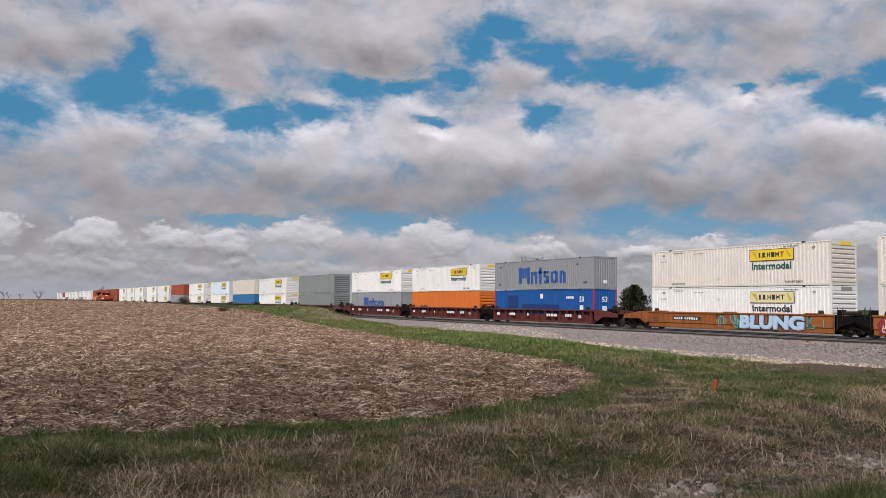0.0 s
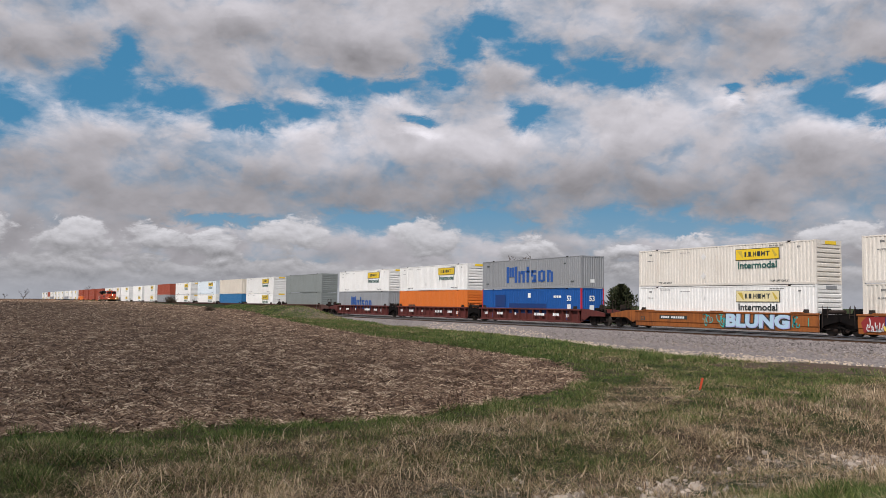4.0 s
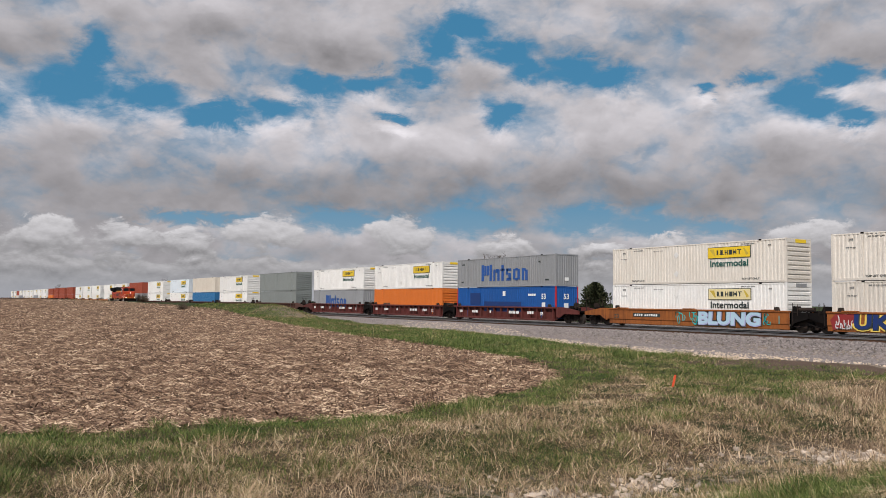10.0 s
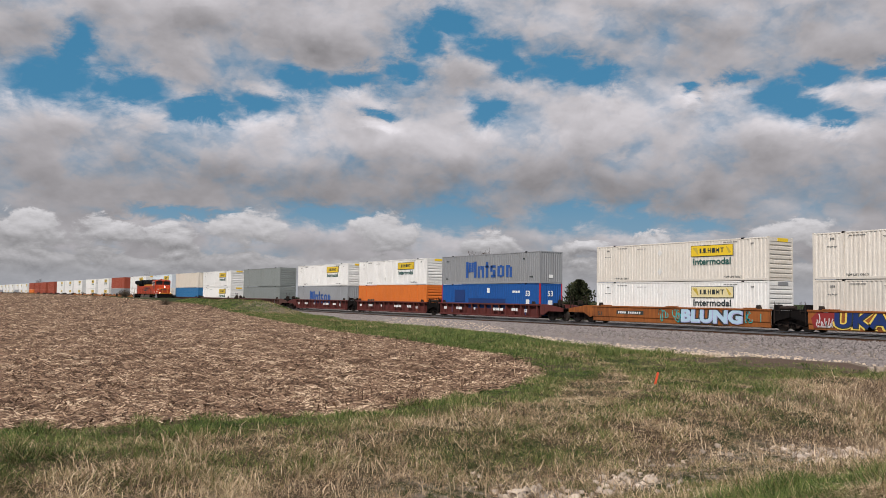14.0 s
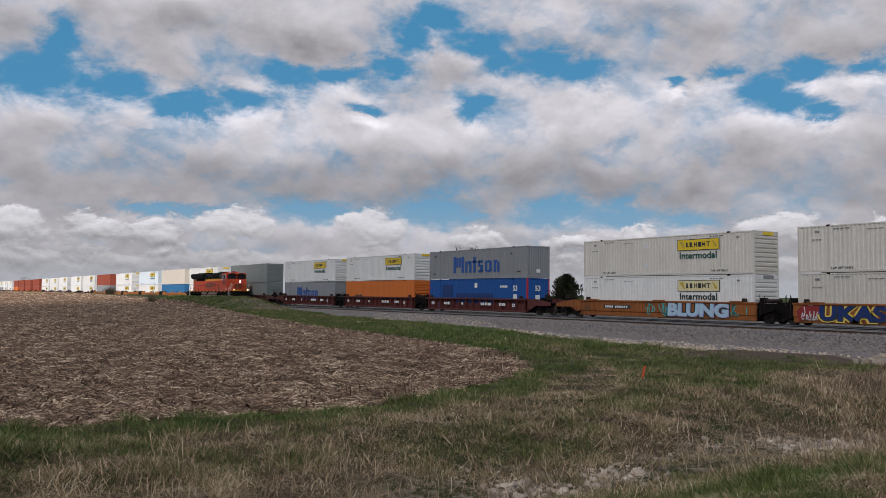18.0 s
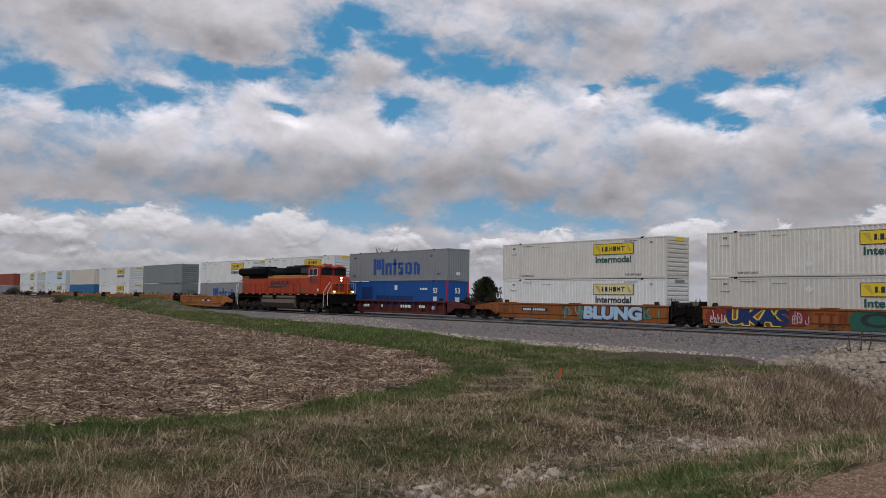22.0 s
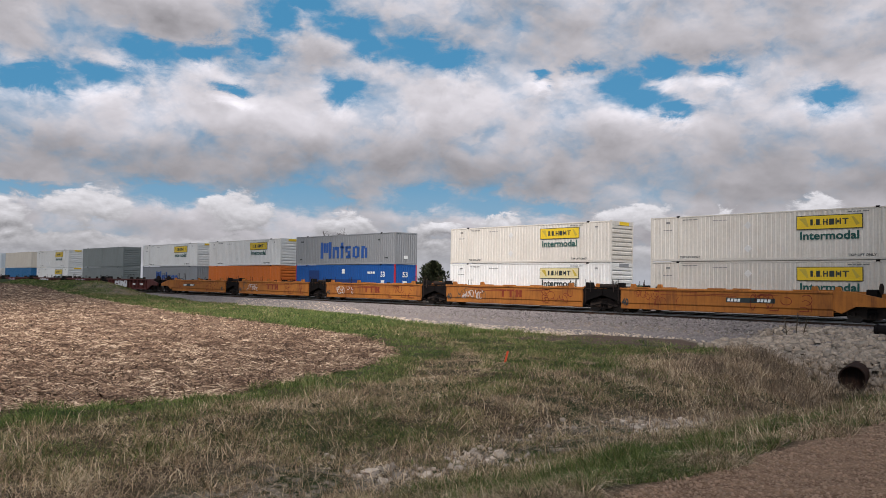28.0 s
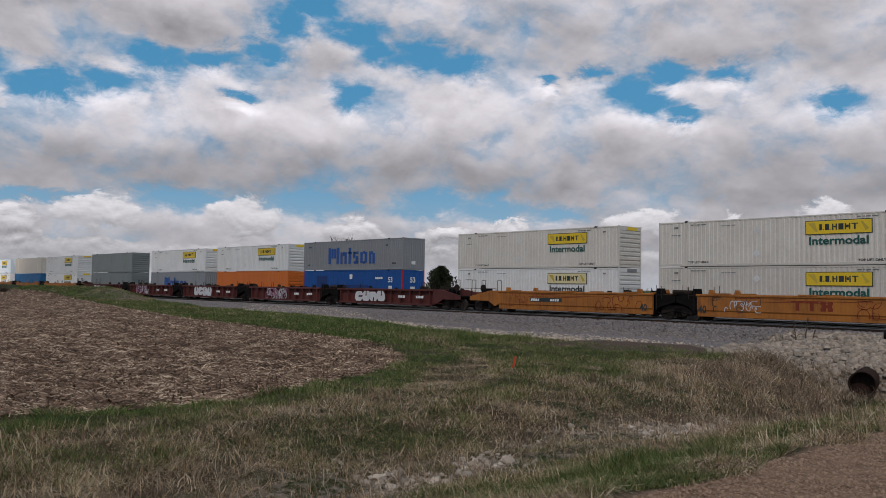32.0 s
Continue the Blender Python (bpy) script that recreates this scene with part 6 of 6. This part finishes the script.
# ---- grass and litter ----
def blade_mesh(name, xs, ys, tall, wide, lean, seed, bent=9.5):
    """Grass blades: tapered strips, bent over to one side; those beyond bent metres are a single quad."""
    rs = np.random.RandomState(seed)
    n = len(xs)
    z = surface_z(xs, ys) - 0.01
    a = rs.rand(n) * 2 * np.pi
    d = np.stack([np.cos(a), np.sin(a)], -1)
    f = rs.rand(n) * 2 * np.pi
    w = np.stack([np.cos(f), np.sin(f), 0 * f], -1) * (wide * (0.6 + 0.8 * rs.rand(n)))[:, None] * 0.5
    l = lean * (0.3 + 1.1 * rs.rand(n))
    p0 = np.stack([xs, ys, z], -1)
    p1 = p0 + np.stack([d[:, 0] * l * tall * 0.3, d[:, 1] * l * tall * 0.3, tall * 0.55], -1)
    p2 = p0 + np.stack([d[:, 0] * l * tall, d[:, 1] * l * tall, tall * np.sqrt(np.maximum(0.1, 1 - (0.7 * l) ** 2))], -1)
    close = np.hypot(xs, ys) < bent
    c = close
    v1 = np.stack([p0[c] - w[c], p0[c] + w[c], p1[c] + w[c] * 0.8, p1[c] - w[c] * 0.8, p2[c] + w[c] * 0.15, p2[c] - w[c] * 0.15], 1).reshape(-1, 3)
    k = 6 * np.arange(c.sum())[:, None]
    q1 = np.concatenate([k + np.array([[0, 1, 2, 3]]), k + np.array([[3, 2, 4, 5]])], 1).reshape(-1, 4)
    c = ~close
    v2 = np.stack([p0[c] - w[c], p0[c] + w[c], p2[c] + w[c] * 0.3, p2[c] - w[c] * 0.3], 1).reshape(-1, 3)
    q2 = np.arange(4 * c.sum()).reshape(-1, 4) + len(v1)
    return arrays_mesh(name, np.concatenate([v1, v2]), np.concatenate([q1, q2]))


def scatter(n, seed, x0=-30.0, x1=-3.9):
    """Places on the grass, thicker near the camera, inside the open view."""
    rs = np.random.RandomState(seed)
    az = np.radians(rs.uniform(17.0, 91.0, n))
    r = 4.6 * (9.5 ** (rs.rand(n) ** 0.92))
    xs, ys = -r * np.sin(az), r * np.cos(az)
    keep = (field_reach(xs, ys) < 0.1) & (xs < -3.95 + 0.35 * rough(xs, ys, 31, 0.8)) & (ys < stone_edge(xs) + 0.9 * rough(xs, ys, 35, 1.1))
    fill = (xs > -18) & (ys > 30.5)
    keep &= ~(fill & (rs.rand(n) > 0.06))
    slant = ys - 0.4 * xs + 0.8 * rough(xs, ys, 33, 0.7)
    bare = (slant > 34.6) & (slant < 40.0) & (xs > -23.5)
    keep &= ~(bare & (rs.rand(n) > 0.28))
    return xs[keep], ys[keep], r[keep], rs


def greenness(xs, ys):
    """From 1, green turf, to 0, dry grass."""
    e = -field_reach(xs, ys)
    g = 0.43 + 0.30 * rough(xs, ys, 41, 2.6) + 0.30 * rough(xs, ys, 42, 0.8)
    g += 0.60 * np.exp(-((e - 0.8) / 0.9) ** 2)                       # lush strip along the field
    g -= 0.35 * np.exp(-((e - 3.0) / 0.7) ** 2) * smooth(ys, 6, 12)     # straw band behind it
    g += 0.35 * np.exp(-((xs + 5.4) / 1.0) ** 2)                      # green verge of the road
    g -= 0.45 * np.exp(-((xs - ditch_x(ys)) / 1.5) ** 2)              # dead grass in the ditch
    g += 0.30 * smooth(ys, 13, 20) * smooth(-xs, 13, 17)              # turf towards the line
    g -= 0.75 * smooth(xs, -14.8, -12) * smooth(ys, 18, 25)             # dry brush near the culvert
    return g


def make_grass():
    for name, label, mat, n, seed, lo, hi, tall, lean in (
            ("green_grass", "fresh green spring grass", "green", 640000, 51, 0.52, 9, 0.10, 0.8),
            ("mixed_grass", "half-green rough grass", "mixed", 520000, 52, 0.22, 0.85, 0.105, 1.15),
            ("dry_grass", "dead straw-coloured grass", "dry", 560000, 53, -9, 0.50, 0.115, 1.75)):
        xs, ys, r, rs = scatter(n, seed)
        g = greenness(xs, ys) + 0.14 * rs.randn(len(xs))
        k = (g > lo) & (g < hi)
        xs, ys, r = xs[k], ys[k], r[k]
        bed = np.exp(-((xs - ditch_x(ys) - 0.1) / 0.55) ** 2) * (ys < 17)
        k = rs.rand(len(xs)) > 0.8 * bed * smooth(rough(xs, ys, 21, 0.9), -0.2, 0.3)
        xs, ys, r = xs[k], ys[k], r[k]
        clump = np.maximum(0, rough(xs, ys, 44, 0.45))
        t = tall * (0.40 + 0.8 * rs.rand(len(xs))) * (0.7 + 1.5 * clump) * (0.6 + 0.4 * smooth(np.abs(xs - ditch_x(ys)), 0.2, 2.0))
        if mat == "dry":
            t = t * (1 + 0.7 * smooth(xs, -16.5, -13.5) * smooth(ys, 16, 23))
        else:
            t = t * (1 + 0.7 * np.exp(-((xs + 6.9) / 0.9) ** 2))
        me = blade_mesh(name, xs, ys, t, 0.0024 + 0.0006 * r, np.full(len(xs), lean), seed + 9)
        me.materials.append(M[mat])
        tagged(new(name, me), label, "grass", kind="stuff")
    # tall thin dead stems, upright ones and ones that have fallen over
    for name, label, n, seed, lo, hi, lean in (("dead_stems", "tall dead stems standing in the grass", 15000, 61, 0.12, 0.30, 0.45), ("fallen_stems", "long dead stems lying tangled on the grass", 16000, 63, 0.15, 0.35, 2.2)):
        xs, ys, r, rs = scatter(n, seed)
        k = (greenness(xs, ys) + 0.25 * rough(xs, ys, 66, 1.1) < 0.42) & (xs > -14.5)
        xs, ys, r = xs[k], ys[k], r[k]
        me = blade_mesh(name, xs, ys, lo + (hi - lo) * rs.rand(len(xs)), 0.003 + 0.00045 * r, np.full(len(xs), lean), seed + 1, 16.0)
        me.materials.append(M["dry"])
        tagged(new(name, me), label, "grass", kind="stuff")
    # the strip of turf between the field and the line, further off
    rs = np.random.RandomState(67)
    n = 200000
    xs = -26.0 - 100.0 * rs.rand(n) ** 1.5
    ys = 18.0 + 21.0 * rs.rand(n)
    k = (field_reach(xs, ys) < 0.2 * rs.randn(n)) & (ys < stone_edge(xs) + 0.9 * rough(xs, ys, 35, 1.1)) & (np.hypot(xs, ys) > 36)
    xs, ys = xs[k], ys[k]
    straw = rough(xs, ys, 68, 3.0) + 0.8 * rough(xs, ys, 69, 0.9) + 0.5 * rs.randn(len(xs)) > 0.55
    for name, label, mat, k in (("far_turf", "short green turf beside the line", "green", ~straw), ("far_straw", "straw tufts in the turf beside the line", "mixed", straw)):
        x, y = xs[k], ys[k]
        me = blade_mesh(name, x, y, (0.06 + 0.10 * rs.rand(len(x))) * (1 + np.maximum(0, rough(x, y, 44, 1.1))), 0.006 + 0.0006 * np.hypot(x, y), np.full(len(x), 0.9), 70)
        me.materials.append(M[mat])
        tagged(new(name, me), label, "grass", kind="stuff")


make_grass()


def make_dead_brush():
    rs = np.random.RandomState(81)
    n = 34000
    ys = 15 + 15.5 * rs.rand(n)
    xs = ditch_x(ys) - 4.5 + 7.0 * rs.rand(n)
    k = (xs < -4.5 - 0.18 * ys + 1.2) & (rough(xs, ys, 47, 1.6) > -0.35) & (field_reach(xs, ys) < -1)
    xs, ys = xs[k], ys[k]
    mouth = rs.rand(900, 2) ** np.array([1.0, 1.4])                  # stems that hang over the pipe's mouth
    xs = np.concatenate([xs, -11.9 + 1.5 * mouth[:, 0]])
    ys = np.concatenate([ys, 28.7 - 1.6 * mouth[:, 1]])
    tall = (0.12 + 0.42 * rs.rand(len(xs)) ** 1.3) * (0.45 + 0.55 * smooth(ys, 17, 23))
    tall[-900:] *= 1.6
    pale = (rough(xs, ys, 83, 1.3) + 0.7 * rough(xs, ys, 84, 0.4) + 0.4 * rs.randn(len(xs)) > 0.1)
    pale[-900:] = rs.rand(900) > 0.5
    for name, label, mat, k, lean in (("dead_brush", "tangled red-brown dead stems by the culvert", "brush_red", ~pale, 0.9), ("tall_dry_grass", "tall tan dead grass by the culvert", "dry", pale, 1.1)):
        me = blade_mesh(name, xs[k], ys[k], tall[k], 0.006 + 0.009 * rs.rand(k.sum()), np.full(k.sum(), lean), 82, 40.0)
        me.materials.append(M[mat])
        tagged(new(name, me), label, "brush", kind="stuff")


make_dead_brush()


def make_litter():
    """Chopped corn stalks lying on the field, and stubble standing at its rim."""
    rs = np.random.RandomState(71)
    n = 340000
    az = np.radians(rs.uniform(40.0, 91.5, n))
    r = 15.0 * (15.0 ** (rs.rand(n) ** 1.05))
    xs, ys = -r * np.sin(az), r * np.cos(az)
    k = (field_reach(xs, ys) > -0.25 + 0.3 * rs.rand(n)) & (ys > -3)
    xs, ys, r = xs[k], ys[k], r[k]
    n = len(xs)
    z = surface_z(xs, ys)
    a = rs.rand(n) * np.pi * 2
    tilt = rs.randn(n) * 0.22
    ln = (0.035 + 0.22 * rs.rand(n) ** 2.6) * (0.75 + 0.003 * r)
    wd = 0.0045 + 0.011 * rs.rand(n) ** 2.5 + 0.00026 * r
    d = np.stack([np.cos(a), np.sin(a), tilt], -1) * ln[:, None]
    s = np.stack([-np.sin(a), np.cos(a), 0 * a], -1) * wd[:, None]
    u = np.array([0, 0, 1.0]) * wd[:, None]
    c = np.stack([xs, ys, z + 0.008 + 0.03 * rs.rand(n)], -1)
    v = np.stack([c - d - s, c + d - s, c + d + u, c - d + u, c - d + s, c + d + s], 1).reshape(-1, 3)
    i = 6 * np.arange(n)[:, None]
    q = np.concatenate([i + np.array([[0, 1, 2, 3]]), i + np.array([[3, 2, 5, 4]])], 1).reshape(-1, 4)
    me = arrays_mesh("corn_litter", v, q)
    me.materials.append(M["stalk"])
    tagged(new("corn_litter", me), "chopped pale corn stalks strewn over brown soil", "crop litter", kind="stuff")
    n = 2600
    az = np.radians(rs.uniform(45.0, 75.0, n))
    r = 18 + 50 * rs.rand(n)
    xs, ys = -r * np.sin(az), r * np.cos(az)
    f = field_reach(xs, ys)
    k = (f > -0.1) & (f < 1.6 + 0.02 * r)
    xs, ys, r = xs[k], ys[k], r[k]
    me = blade_mesh("corn_stubble", xs, ys, 0.12 + 0.2 * rs.rand(len(xs)), 0.018 + 0.0006 * r, np.full(len(xs), 0.35), 72)
    me.materials.append(M["stalk"])
    tagged(new("corn_stubble", me), "short standing corn stubble along the field's rim", "crop stubble", kind="stuff")


make_litter()


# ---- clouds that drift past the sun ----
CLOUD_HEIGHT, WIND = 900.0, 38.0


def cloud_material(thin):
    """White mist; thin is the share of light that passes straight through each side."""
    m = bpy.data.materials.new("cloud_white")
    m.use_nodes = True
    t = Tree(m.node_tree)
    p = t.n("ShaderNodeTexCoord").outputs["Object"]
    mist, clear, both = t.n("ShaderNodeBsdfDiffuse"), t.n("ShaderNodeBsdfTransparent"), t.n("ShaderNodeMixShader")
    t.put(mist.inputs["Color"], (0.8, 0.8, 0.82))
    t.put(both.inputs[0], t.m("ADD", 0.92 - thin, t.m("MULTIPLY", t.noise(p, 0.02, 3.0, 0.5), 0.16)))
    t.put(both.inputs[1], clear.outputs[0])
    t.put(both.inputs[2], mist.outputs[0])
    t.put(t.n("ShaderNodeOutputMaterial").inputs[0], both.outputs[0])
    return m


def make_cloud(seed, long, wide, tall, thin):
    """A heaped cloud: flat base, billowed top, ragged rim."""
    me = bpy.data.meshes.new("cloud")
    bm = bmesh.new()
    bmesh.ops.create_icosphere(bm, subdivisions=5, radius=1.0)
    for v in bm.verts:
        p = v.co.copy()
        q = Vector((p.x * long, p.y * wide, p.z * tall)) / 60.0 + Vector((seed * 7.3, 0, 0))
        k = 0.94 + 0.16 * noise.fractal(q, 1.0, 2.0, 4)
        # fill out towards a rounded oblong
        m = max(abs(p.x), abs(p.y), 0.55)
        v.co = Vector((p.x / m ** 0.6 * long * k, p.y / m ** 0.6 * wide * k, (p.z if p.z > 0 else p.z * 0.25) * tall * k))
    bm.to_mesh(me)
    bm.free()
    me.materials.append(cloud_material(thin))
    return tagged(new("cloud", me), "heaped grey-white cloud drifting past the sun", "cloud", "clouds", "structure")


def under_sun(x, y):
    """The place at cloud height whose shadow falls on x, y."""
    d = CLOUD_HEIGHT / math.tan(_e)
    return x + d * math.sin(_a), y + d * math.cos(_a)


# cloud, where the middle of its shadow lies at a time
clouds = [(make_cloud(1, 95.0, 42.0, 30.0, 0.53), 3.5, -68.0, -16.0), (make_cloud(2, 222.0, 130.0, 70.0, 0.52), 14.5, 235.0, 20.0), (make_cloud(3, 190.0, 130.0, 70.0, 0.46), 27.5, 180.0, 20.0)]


# ---- what moves ----
def front_at(t):
    """Place of the locomotive's front deck along the line."""
    return -81.9 + 12.98 * (t - 21.0)


def motions():
    for d, ob in [(0.0, loco)] + empties:
        walk(ob, [(t, pose(front_at(t) - 11.2 + d, NEAR_Y, 0)) for t in (0, 8, 16, 24, 32)])
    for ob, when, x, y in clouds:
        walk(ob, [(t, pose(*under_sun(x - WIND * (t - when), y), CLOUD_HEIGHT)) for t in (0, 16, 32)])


motions()
